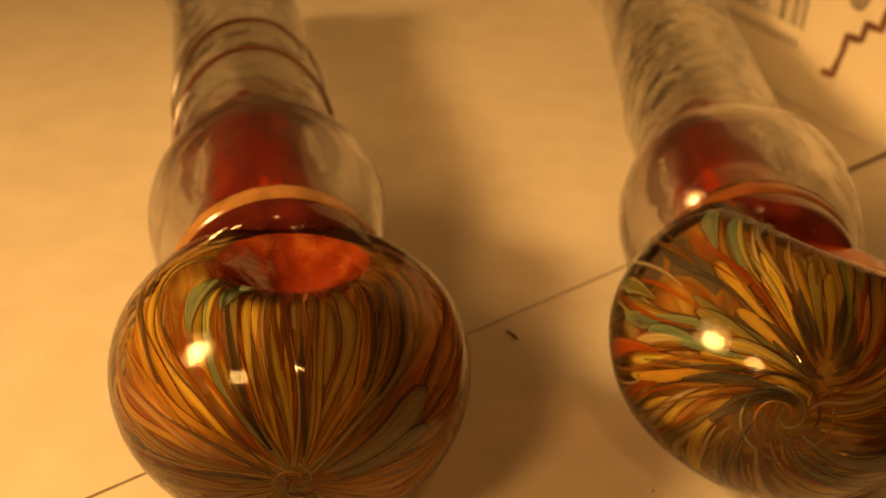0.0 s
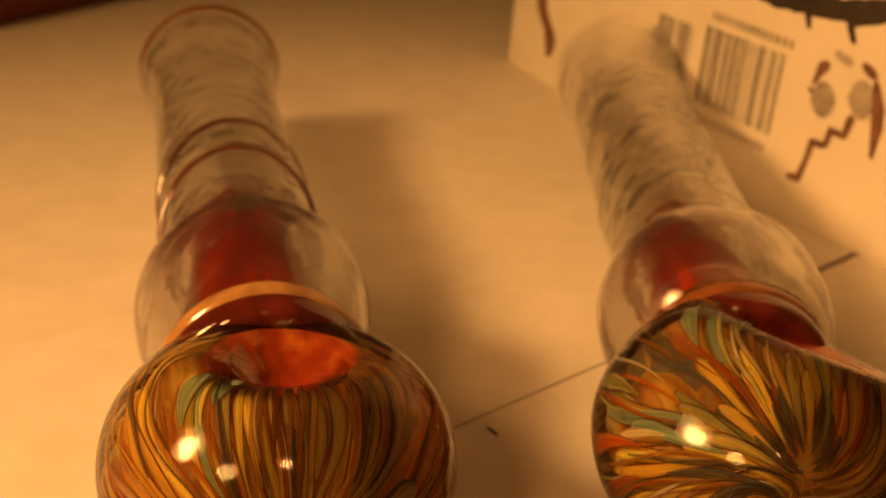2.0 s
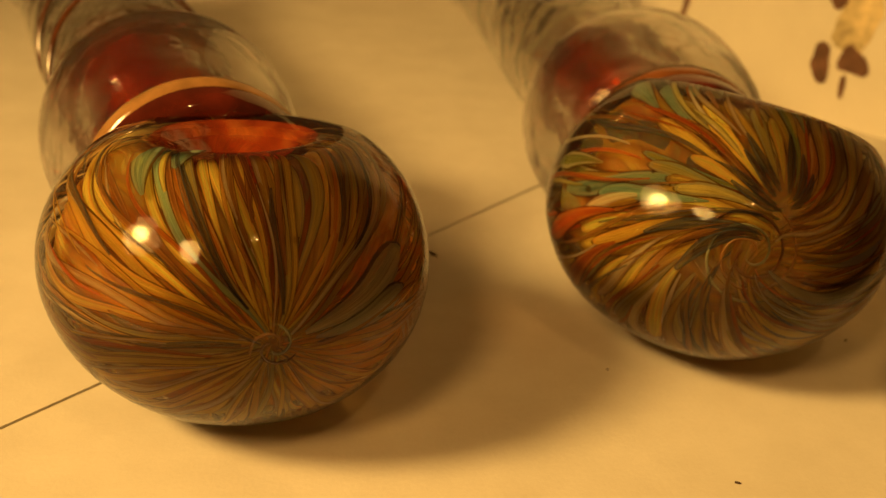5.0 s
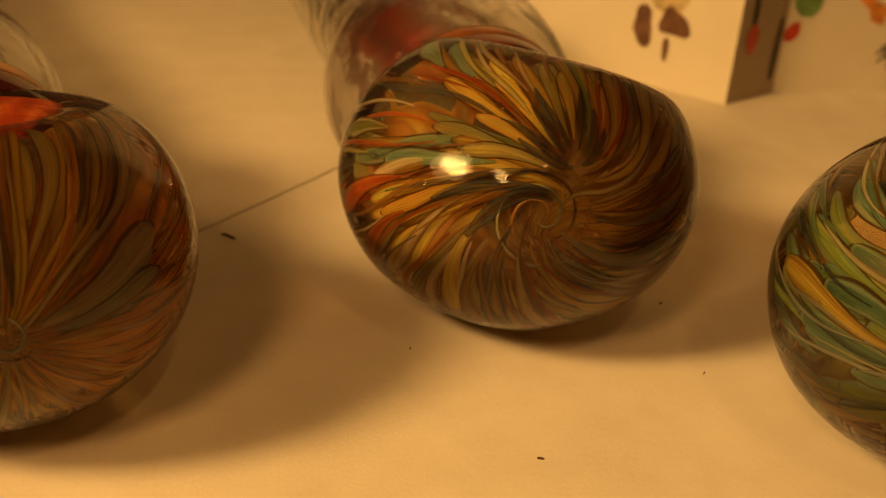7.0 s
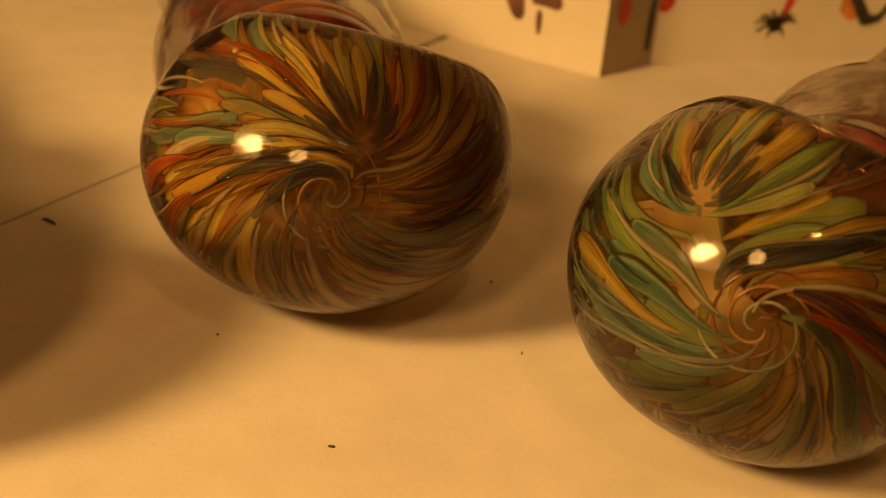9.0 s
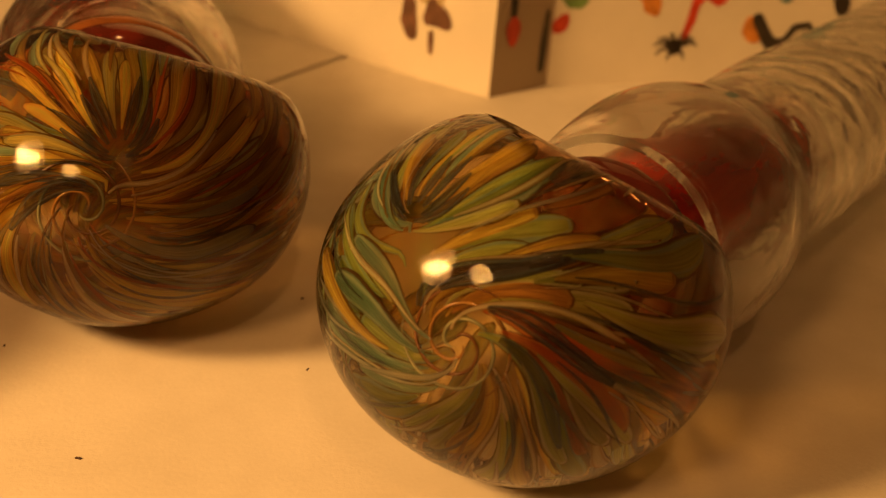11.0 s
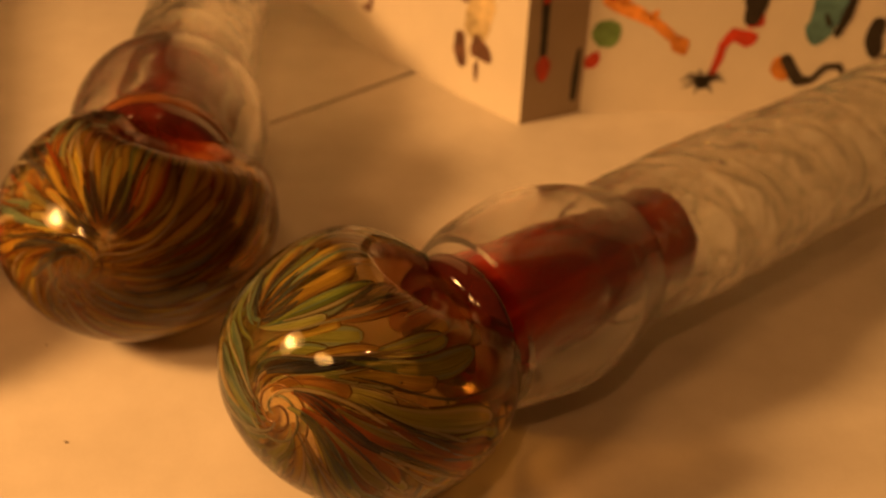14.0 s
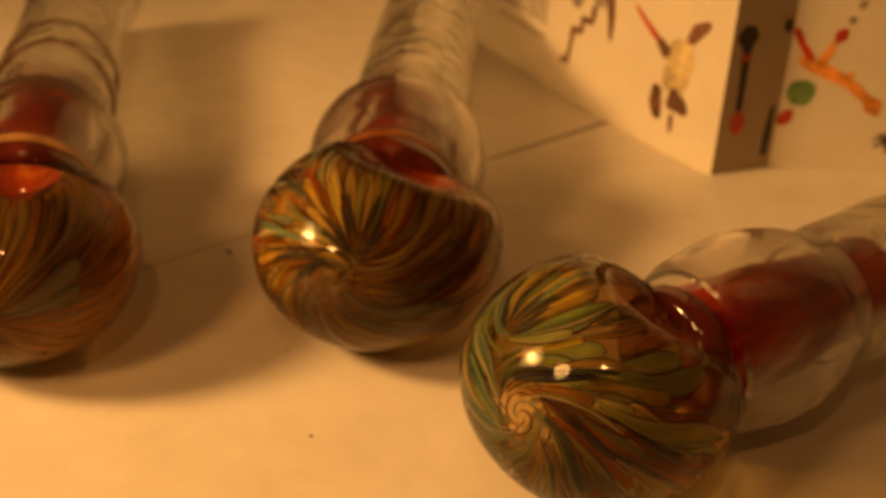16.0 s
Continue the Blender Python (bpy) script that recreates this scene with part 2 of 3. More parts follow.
PAPER = paper_material()
TABLE = plain("dark_table_wood", (0.05, 0.03, 0.02), 0.5)
COVER = plain("book_cover_cream", (0.63, 0.58, 0.49), 0.42, 0.06, 60)
# the spine's shade is put into its colour, darker than the covers
SPINE = plain("book_spine_shaded", (0.34, 0.26, 0.18), 0.45, 0.07, 60)
PAGES = plain("book_pages", (0.70, 0.66, 0.57), 0.8, 0.1, 300)
INK = plain("black_ink", (0.03, 0.022, 0.016), 0.5, 0.4, 500)
CLEAR = clear_glass("clear_glass", (0.97, 0.96, 0.93), 0.0, 0.10, 0.16)
STEM = clear_glass("thin_stem_glass", (0.97, 0.96, 0.93), 0.0, 0.24, 0.20)
RED = red_glass()
BOWL = bowl_glass()
TAN = plain("amber_tan_glass", (0.30, 0.15, 0.05), 0.08, 0.5, 150, 0.8)
AMBER = plain("amber_rim_glass", (0.20, 0.065, 0.012), 0.08, 0.4, 200, 0.8)
DIM = plain("dull_brown_glass", (0.17, 0.055, 0.014), 0.08, 0.5, 150, 0.8)
MAROON = plain("maroon_glass", (0.075, 0.009, 0.004), 0.06, 0.6, 160, 0.8)
COILS = [plain("coil_amber", (0.24, 0.12, 0.03), 0.15, 0.5, 300), plain("coil_brown", (0.12, 0.05, 0.015), 0.15, 0.5, 300), plain("coil_olive", (0.20, 0.20, 0.11), 0.15, 0.5, 300)]
THREAD = plain("brown_glass_thread", (0.065, 0.020, 0.006), 0.08, 0.4, 300, 0.8)
LEATHER = plain("dark_red_leather", (0.10, 0.012, 0.006), 0.5, 0.3, 250)

GOLD, MUST, ORANGE, BROWN = (0.80, 0.54, 0.10), (0.68, 0.46, 0.08), (0.70, 0.30, 0.05), (0.50, 0.24, 0.05)
OLIVE, TEAL, GREY, GREEN = (0.46, 0.42, 0.13), (0.13, 0.26, 0.20), (0.36, 0.38, 0.30), (0.20, 0.30, 0.07)
RUST = (0.55, 0.15, 0.03)
CORES = [
    swirl_glass("golden_core_glass", [GOLD, OLIVE, MUST, BROWN, GOLD, ORANGE, BROWN, RUST], 5.0, 0.9, 0.06, 0.10, 0.10, 3.1, (0.75, 0.32, 0.04), 0.40),
    swirl_glass("bronze_core_glass", [BROWN, OLIVE, MUST, BROWN, OLIVE, RUST], 3.5, 1.5, 0.75, 0.45, 0.25, 7.7, (0.58, 0.30, 0.05), 0.50),
    swirl_glass("amber_core_glass", [OLIVE, BROWN, MUST, OLIVE, GREEN], 3.5, 1.5, 0.85, 0.35, 0.25, 12.4, (0.50, 0.34, 0.07), 0.86),
]
SKIN = glass_skin()
DARKRIM, BLUERIM, UMBER = (0.060, 0.020, 0.006), (0.035, 0.035, 0.032), (0.30, 0.13, 0.03)
PALE, SEA = (0.62, 0.58, 0.32), (0.17, 0.31, 0.25)
STREAKS = {k: streak_glass(k + "_streak_glass", c, b, r) for k, c, b, r in (
    ("gold", (0.86, 0.56, 0.09), (0.80, 0.38, 0.06), DARKRIM), ("mustard", (0.66, 0.41, 0.06), UMBER, DARKRIM), ("orange", (0.80, 0.29, 0.04), (0.80, 0.50, 0.12), DARKRIM),
    ("olive", (0.46, 0.41, 0.11), (0.30, 0.33, 0.18), DARKRIM), ("teal", (0.15, 0.29, 0.20), (0.33, 0.42, 0.26), DARKRIM), ("green", (0.25, 0.33, 0.07), SEA, DARKRIM),
    ("moss", (0.33, 0.36, 0.09), PALE, DARKRIM), ("grey", (0.50, 0.52, 0.40), (0.32, 0.36, 0.30), BLUERIM), ("rust", (0.46, 0.075, 0.012), (0.60, 0.20, 0.03), DARKRIM),
    ("brown", (0.30, 0.13, 0.03), (0.46, 0.24, 0.05), DARKRIM), ("dark", (0.045, 0.045, 0.045), (0.08, 0.12, 0.13), BLUERIM), ("pale", (0.78, 0.66, 0.36), UMBER, DARKRIM))}

# ---------------------------------------------------------------- mesh helpers


def thing(name, m, label, category, group=""):
    ob = new(name)
    ob.empty_display_size = 0.01
    ob.matrix_world = m
    return tagged(ob, label, category, group)


def part(name, bm, material, parent, label="", smooth=True, m=None):
    """Links a bmesh as one mesh object under a thing or a part."""
    me = bpy.data.meshes.new(name)
    bm.normal_update()
    bm.to_mesh(me)
    bm.free()
    me.materials.append(material)
    if smooth:
        me.shade_smooth()
    ob = new(name, me)
    ob.parent = parent
    if m is not None:
        ob.matrix_basis = m
    if label:
        ob["label"] = label
    return ob


def box(bm, x0, x1, y0, y1, z0, z1, bevel=0.0):
    got = bmesh.ops.create_cube(bm, size=1.0, matrix=Matrix.LocRotScale(((x0 + x1) / 2, (y0 + y1) / 2, (z0 + z1) / 2), None, (x1 - x0, y1 - y0, z1 - z0)))
    if bevel:
        edges = {e for v in got["verts"] for e in v.link_edges}
        bmesh.ops.bevel(bm, geom=list(edges), offset=bevel, segments=3, affect="EDGES", profile=0.5)


def lathe(profile, seg=64, closed=False):
    """A surface turned about local x. profile: (x, radius) along its length."""
    bm = bmesh.new()
    rings = []
    for s, r in profile:
        if r <= 1e-6:
            rings.append([bm.verts.new((s, 0, 0))])
        else:
            rings.append([bm.verts.new((s, r * math.cos(a), r * math.sin(a))) for a in (2 * math.pi * i / seg for i in range(seg))])
    pairs = list(zip(rings, rings[1:])) + ([(rings[-1], rings[0])] if closed else [])
    for a, b in pairs:
        for i in range(seg):
            j = (i + 1) % seg
            if len(a) == 1 and len(b) > 1:
                bm.faces.new((a[0], b[j], b[i]))
            elif len(b) == 1 and len(a) > 1:
                bm.faces.new((a[i], a[j], b[0]))
            elif len(a) > 1:
                bm.faces.new((a[i], a[j], b[j], b[i]))
    bmesh.ops.recalc_face_normals(bm, faces=bm.faces)
    return bm


def smoothed(points, steps=8):
    """A Catmull-Rom line through (x, radius) points."""
    out = []
    n = len(points)
    for i in range(n - 1):
        p0, p1, p2, p3 = (np.array(points[max(0, min(n - 1, k))], float) for k in (i - 1, i, i + 1, i + 2))
        for k in range(steps):
            t = k / steps
            q = 0.5 * (2 * p1 + (p2 - p0) * t + (2 * p0 - 5 * p1 + 4 * p2 - p3) * t * t + (3 * p1 - p0 - 3 * p2 + p3) * t ** 3)
            out.append((float(q[0]), max(0.0, float(q[1]))))
    out.append(tuple(points[-1]))
    return out


def tube(path, radius, seg=8):
    """A thin rod along a list of points, tapered at its ends."""
    bm = bmesh.new()
    rings = []
    n = len(path)
    for i, p in enumerate(path):
        way = (path[min(n - 1, i + 1)] - path[max(0, i - 1)]).normalized()
        side = way.orthogonal().normalized()
        up = way.cross(side)
        r = radius * min(1.0, 0.15 + 6 * min(i, n - 1 - i) / n)
        rings.append([bm.verts.new(p + r * (math.cos(a) * side + math.sin(a) * up)) for a in (2 * math.pi * k / seg for k in range(seg))])
    for a, b in zip(rings, rings[1:]):
        shift = min(range(seg), key=lambda k: (a[0].co - b[k].co).length)
        b[:] = b[shift:] + b[:shift]
        for i in range(seg):
            bm.faces.new((a[i], a[(i + 1) % seg], b[(i + 1) % seg], b[i]))
    bm.faces.new(rings[0])
    bm.faces.new(rings[-1])
    bmesh.ops.recalc_face_normals(bm, faces=bm.faces)
    return bm


def smoothstep(a, b, x):
    t = max(0.0, min(1.0, (x - a) / (b - a)))
    return t * t * (3 - 2 * t)


# ---------------------------------------------------------------- table and paper
SEAM = Vector((0.02613, 0.17509, 0)), Vector((0.738, 0.6748, 0)).normalized()


def sheet(name, side, label):
    """A sheet of paper on one side of the seam that runs across the table."""
    p, w = SEAM
    nrm = Vector((-w.y, w.x, 0)) * side
    bm = bmesh.new()
    edge = [p - 1.2 * w + 0.0003 * nrm, p + 0.03 * w + 0.0003 * nrm, p + 0.10 * w + 0.0010 * nrm, p + 1.2 * w + 0.0010 * nrm]
    ring = edge + [edge[-1] + 1.2 * nrm, edge[0] + 1.2 * nrm]
    low = [bm.verts.new(v + Vector((0, 0, -0.0012))) for v in ring]
    top = [bm.verts.new(v) for v in ring]
    bm.faces.new(top)
    bm.faces.new(low[::-1])
    for i in range(6):
        bm.faces.new((low[i], low[(i + 1) % 6], top[(i + 1) % 6], top[i]))
    bmesh.ops.recalc_face_normals(bm, faces=bm.faces)
    me = bpy.data.meshes.new(name)
    bm.to_mesh(me)
    bm.free()
    me.materials.append(PAPER)
    return tagged(new(name, me), label, "paper")


sheet("paper_sheet", 1, "large white paper sheet lying flat on the table")
sheet("paper_sheet", -1, "white paper sheet laid edge to edge with another")
bm = bmesh.new()
box(bm, -1.8, 1.8, -1.6, 2.0, -0.04, -0.0014)
me = bpy.data.meshes.new("table_top")
bm.to_mesh(me)
bm.free()
me.materials.append(TABLE)
tagged(new("table_top", me), "dark wooden table top covered with white paper", "table", kind="structure")

# ---------------------------------------------------------------- the glass pipes


class Head:
    """The round head of a pipe with a bowl pressed into it. Directions run from its centre; the streaks wind out from its front pole."""

    def __init__(self, rx, ry, rv, bowl_dir, lip, pole):
        self.rx, self.ry, self.rv, self.bowl, self.lip = rx, ry, rv, bowl_dir, lip
        self.pole = Vector(pole).normalized()
        self.up = (Vector((0, 0, 1)) - self.pole.z * self.pole).normalized()
        self.right = self.up.cross(self.pole)

    def radius(self, d):
        a = math.degrees(d.angle(self.bowl))
        flat = math.cos(radians(self.lip)) / max(0.05, math.cos(radians(a))) if a < 85 else 9.0
        flat *= 1 - 0.55 * (1 - smoothstep(6, 0.86 * self.lip, a)) - 0.03 * (1 - smoothstep(0.5 * self.lip, self.lip, a))
        dent = -0.045 * math.log(math.exp(-1 / 0.045) + math.exp(-min(flat, 8.0) / 0.045))
        r = dent / math.sqrt((d.x / self.rx) ** 2 + (d.y / self.ry) ** 2 + (d.z / self.rv) ** 2)
        return r * (1 + 0.014 * noise.noise(d * 1.7 + Vector((self.rx * 900, 0, 0)))), a

    def surface(self, lo, hi, depth, nt, nf):
        """The surface between two angles from the bowl's axis, at a depth under the outside."""
        across = self.bowl.orthogonal().normalized()
        other = self.bowl.cross(across)
        bm = bmesh.new()
        rows = []
        for i in range(nt + 1):
            a = radians(lo + (hi - lo) * i / nt)
            row = []
            for j in range(nf if 1e-4 < a < math.pi - 1e-4 else 1):
                ph = 2 * math.pi * j / nf
                d = math.cos(a) * self.bowl + math.sin(a) * (math.cos(ph) * across + math.sin(ph) * other)
                row.append(bm.verts.new(d * (self.radius(d)[0] - depth)))
            rows.append(row)
        for a, b in zip(rows, rows[1:]):
            for j in range(nf):
                k = (j + 1) % nf
                q = [a[j % len(a)], b[j % len(b)], b[k % len(b)], a[k % len(a)]]
                bm.faces.new([v for m, v in enumerate(q) if v not in q[:m]])
        return bm

    def point(self, th, ph):
        """The direction at an angle from the pole, ph counter-clockwise from its right-hand side."""
        return math.cos(th) * self.pole + math.sin(th) * (math.cos(ph) * self.right + math.sin(ph) * self.up)

    def angles(self, d):
        return d.angle(self.pole), math.degrees(math.atan2(d.dot(self.up), d.dot(self.right))) % 360

    def flow(self, start, length, wind, fan, wave, step=0.045):
        """A line along the drawn glass: out from the pole, wound round it, spreading from a second knot and pulled in at the bowl."""
        d, line = start.normalized(), []
        for k in range(int(length / step) + 1):
            r, a = self.radius(d)
            if a < 0.80 * self.lip:
                break
            line.append((d.copy(), r))
            th = max(0.03, d.angle(self.pole))
            if th > 2.75:
                break
            out = (d * math.cos(th) - self.pole).normalized()
            way = out + math.sin(th) * (wind / (th + 0.22) ** 2) * self.pole.cross(d).normalized()
            if fan:
                far = max(0.05, d.angle(fan))
                way = way.normalized() + 1.0 * math.exp(-(far / 0.55) ** 2) * (d * math.cos(far) - fan).normalized()
            pull = math.exp(-((a - 0.8 * self.lip) / 22) ** 2)
            way = way.normalized() + 0.9 * pull * (self.bowl - d * self.bowl.dot(d)).normalized()
            way += 0.16 * math.sin(wave + 5.5 * k * step) * d.cross(way).normalized()
            d = (d + step * way.normalized()).normalized()
        return line

    def ribbon(self, line, width, depth, kind, wave):
        """A ribbon of glass along a line: a rib keeps its share of the round, a petal has a round outer end, a line is thin."""
        bm = bmesh.new()
        uv = bm.loops.layers.uv.new("UVMap")
        rows = []
        m = len(line) - 1
        for i, (d, r) in enumerate(line):
            t = i / m
            way = (line[min(m, i + 1)][0] - line[max(0, i - 1)][0]).normalized()
            side = d.cross(way).normalized()
            ring = math.sin(min(1.57, d.angle(self.pole)))
            if kind == "rib":
                w = width * (0.10 + 0.90 * ring) * (1.0 - 0.45 * smoothstep(0.8, 1.0, t)) * (0.86 + 0.14 * math.sin(wave + 7 * t))
            elif kind == "petal":
                w = width * (0.10 + 0.90 * (t / 0.72) ** 0.9 if t < 0.72 else math.sqrt(max(0.004, 1 - ((t - 0.72) / 0.285) ** 2)))
                w = min(w, 0.42 * max(0.0016, ring * r))
            else:
                w = width * (0.25 + 0.75 * math.sin(math.pi * min(1.0, 0.04 + 0.94 * t)))
            fall = min(0.0007, 0.16 * w)
            rows.append([(bm.verts.new(d * (r - depth - fall * (2 * f - 1) ** 2) + side * w * (f - 0.5)), t, f) for f in (0.0, 0.2, 0.5, 0.8, 1.0)])
        for a, b in zip(rows, rows[1:]):
            for k in range(4):
                face = bm.faces.new((a[k][0], a[k + 1][0], b[k + 1][0], b[k][0]))
                for loop, (_, u, v) in zip(face.loops, (a[k], a[k + 1], b[k + 1], b[k])):
                    loop[uv].uv = (u, v)
        return bm


def coil(shape, turns, phase, spread):
    """A thread wound up at the front pole, just under the skin."""
    path = []
    for i in range(70):
        t = i / 69
        d = shape.point(0.02 + spread * t, phase + 2 * math.pi * turns * t)
        path.append(d * (shape.radius(d)[0] - 0.0007))
    return tube(path, 0.00022, 6)


def bubble(radius):
    bm = bmesh.new()
    bmesh.ops.create_uvsphere(bm, u_segments=12, v_segments=8, radius=radius)
    return bm


def zone(zones, ph):
    """The colours of the sector that an angle in degrees falls in."""
    for until, colours in zones:
        if ph < until:
            return colours
    return zones[0][1]


def glass_pipe(place, yaw, radii, bowl, pole, neck, length, core, label, threads, seed, twist, style, fat_r, shoulder):
    rng = random.Random(seed)
    ax = 0.0212
    rx, ry, rv = radii
    tilt, roll, lip = bowl
    ob = thing("glass_pipe", pose(place[0], place[1], 0, 0, 0, yaw), label, "glass pipe", "glass pipes on the paper")
    turn = pose(0, 0, rv, 0, 0, twist)
    b = Matrix.Rotation(radians(roll), 3, "X") @ Vector((math.sin(radians(tilt)), 0, math.cos(radians(tilt))))
    shape = Head(rx, ry, rv, b, lip, pole)
    head = part("head", shape.surface(0.80 * lip, 180, 0.0, 110, 112), SKIN, ob, "clear polished skin of the round head", m=turn)
    part("core", shape.surface(0.80 * lip, 180, 0.0024, 90, 96), core, head, "amber glass under the streaks")
    part("bowl", shape.surface(0, 0.80 * lip, 0.0, 40, 96), BOWL, ob, "glossy amber-red hollow bowl", m=turn)
    wind, fan, turns = style["wind"], style["fan"], style["turns"]
    fan = Vector(fan).normalized() if fan else None

    def drawn(start, reach, width, depth, kind, colours=None, name="streak", note=""):
        wave = rng.uniform(0, 6.28)
        line = shape.flow(start, reach, wind, fan, wave)
        if len(line) < 6:
            return
        th, ph = shape.angles(line[len(line) // 2][0])
        part(name, shape.ribbon(line, width, depth, kind, wave), STREAKS[rng.choice(colours or zone(style["zones"], ph))], head, note)

    ribs = style["ribs"]
    for k in range(ribs):
        ph = 2 * math.pi * (k + rng.uniform(-0.3, 0.3)) / ribs
        drawn(shape.point(rng.uniform(0.04, 0.10), ph), 3.2, 2 * math.pi * 0.026 / ribs * rng.uniform(0.9, 1.4), rng.uniform(0.0005, 0.0016), "rib", name="rib")
    for k in range(style["petals"]):
        th0 = rng.choice((rng.uniform(0.10, 0.45), rng.uniform(0.35, 1.9)))
        drawn(shape.point(th0, rng.uniform(0, 2 * math.pi)), rng.uniform(*style["long"]), rng.uniform(*style["wide"]), rng.uniform(0.0003, 0.0018), "petal")
    if fan:
        across = fan.orthogonal().normalized()
        for k in range(22):
            a = 2 * math.pi * k / 22
            drawn(fan + 0.10 * (math.cos(a) * across + math.sin(a) * fan.cross(across)), rng.uniform(0.5, 0.9), rng.uniform(*style["wide"]) * 0.8, rng.uniform(0.0002, 0.0009), "petal")
        for k in range(7):
            a = 2 * math.pi * k / 7
            drawn(fan + 0.05 * (math.cos(a) * across + math.sin(a) * fan.cross(across)), rng.uniform(0.3, 0.45), 0.0013, 0.0002, "line", ("dark",), note="blue-black vein")
    for k in range(style["lines"]):
        drawn(shape.point(rng.uniform(0.06, 1.7), rng.uniform(0, 2 * math.pi)), rng.uniform(0.5, 1.5), rng.uniform(0.0004, 0.0011), rng.uniform(0.0001, 0.0006), "line", style["threads"], "thread_streak")
    for th0, ph0, reach, wide, colour in style["marks"]:
        note = "broad " + {"grey": "grey-white", "dark": "blue-black", "green": "green", "moss": "green", "rust": "rust-red", "teal": "blue-green"}[colour] + " streak"
        drawn(shape.point(th0, radians(ph0)), reach, wide, 0.0002, "petal" if colour != "dark" else "line", (colour,), note=note)
    for k, colour in enumerate(COILS):
        part("coil", coil(shape, turns, 2.1 * k, 0.10 if abs(turns) < 0.7 else 0.27), colour, head, "wound thread at the front")
    for k in range(style["bubbles"]):
        d = shape.point(rng.uniform(0.5, 1.3), rng.uniform(0.2, 3.6))
        if shape.radius(d)[1] > lip:
            part("bubble", bubble(rng.uniform(0.0002, 0.0006)), CLEAR, head, "tiny air bubble", m=Matrix.Translation(d * (shape.radius(d)[0] - 0.0008)))
    lift = pose(0, 0, ax)
    s = neck
    w = shoulder
    if w > 0.9:
        part("collar", lathe(smoothed([(0.0200, 0.0168 * w), (0.0212, 0.0180 * w), (0.0230, 0.0183 * w), (0.0252, 0.0176 * w), (0.0266, 0.0160 * w), (0.0255, 0.0140 * w)], 5)), TAN if threads else DIM, ob, "amber-tan glass collar" if threads else "dull brown glass collar", m=lift)
    part("shoulder", lathe(smoothed([(0.0155, 0.0120 * w), (0.0160, 0.0165 * w), (0.0185, 0.0178 * w), (0.0212, 0.0172 * w), (0.0212, 0.0120 * w)], 5)), MAROON, ob, "dark maroon glass shoulder", m=lift)
    prof = smoothed([(0.0205, 0.0120 * w), (0.0208, 0.0160 * w), (0.024, 0.0162 * w), (s - 0.012, 0.0142 * (0.4 + 0.6 * w)), (s, 0.0122), (s + 0.010, 0.0112), (s + 0.018, 0.0106), (s + 0.027, 0.0108), (s + 0.0315, 0.0098), (s + 0.033, 0.0066), (s + 0.0332, 0.0)], 6)
    part("neck", lathe(prof, 48), RED, ob, "dark red amber inner neck", m=lift)
    e = s + 0.017
    q = fat_r
    bulge = [(0.0225, 0.0165), (s - 0.014, q - 0.0016), (s - 0.002, q), (s + 0.007, q - 0.0014), (e - 0.0035, 0.0162), (e, 0.0150)]
    inside = [(e, 0.0130), (e - 0.0035, 0.0144), (s + 0.007, q - 0.0028), (s - 0.002, q - 0.0013), (s - 0.014, q - 0.0028), (0.0225, 0.0152)]
    part("bulge", lathe(smoothed(bulge, 8) + smoothed(inside, 8)), CLEAR, ob, "clear round glass bulge", m=lift)
    L = length
    wall = [(e, 0.0150), (e + 0.008, 0.0156), (e + 0.03, 0.0162), (L - 0.05, 0.0160), (L - 0.02, 0.0168), (L - 0.006, 0.0188), (L - 0.0015, 0.0199), (L + 0.0008, 0.0190),
            (L - 0.001, 0.0176), (L - 0.008, 0.0162), (L - 0.022, 0.0146), (L - 0.05, 0.0138), (e + 0.03, 0.0140), (e + 0.008, 0.0134), (e, 0.0130)]
    stem = lathe(smoothed(wall, 22), 72)
    for v in stem.verts:
        r, a = math.hypot(v.co.y, v.co.z), math.atan2(v.co.z, v.co.y)
        near, far = (e + 0.008, L - 0.030) if threads == 0 else (0.082, 0.112)
        w = smoothstep(near, near + 0.012, v.co.x) * (1 - smoothstep(far - 0.012, far, v.co.x))
        lump = noise.noise(Vector((v.co.x * 210 + seed * 9, 3.4 * math.cos(a - v.co.x * 25), 3.4 * math.sin(a - v.co.x * 25))))
        ridge = math.sin(3 * a - v.co.x * 190 + seed)
        k = 1 + w * ((0.034 * lump + 0.010 * ridge) if r > 0.0148 else 0.045 * lump)
        v.co.y, v.co.z = v.co.y * k, v.co.z * k
    part("stem", stem, STEM, ob, "clear glass stem with flared mouth", m=lift)
    for k in range(0 if threads else 3):
        path = []
        for i in range(90):
            t = i / 89
            a = 2.1 * k + 15 * t + 0.5 * math.sin(9 * t + seed + k)
            r = 0.0106 + 0.0014 * math.sin(21 * t + 2 * k + seed)
            path.append(Vector((e + 0.020 + (L - e - 0.050) * t, r * math.cos(a), r * math.sin(a))))
        part("twisted_strand", tube(path, 0.0017, 10), CLEAR, ob, "clear twisted glass strand inside the stem", m=lift)
    if threads:
        path = [Vector((L - 0.0010, 0.0190 * math.cos(a), 0.0190 * math.sin(a))) for a in (-0.35 + 3.9 * i / 48 for i in range(49))]
        part("rim", tube(path, 0.0011), AMBER, ob, "amber-brown glass rim of the mouth", m=lift)
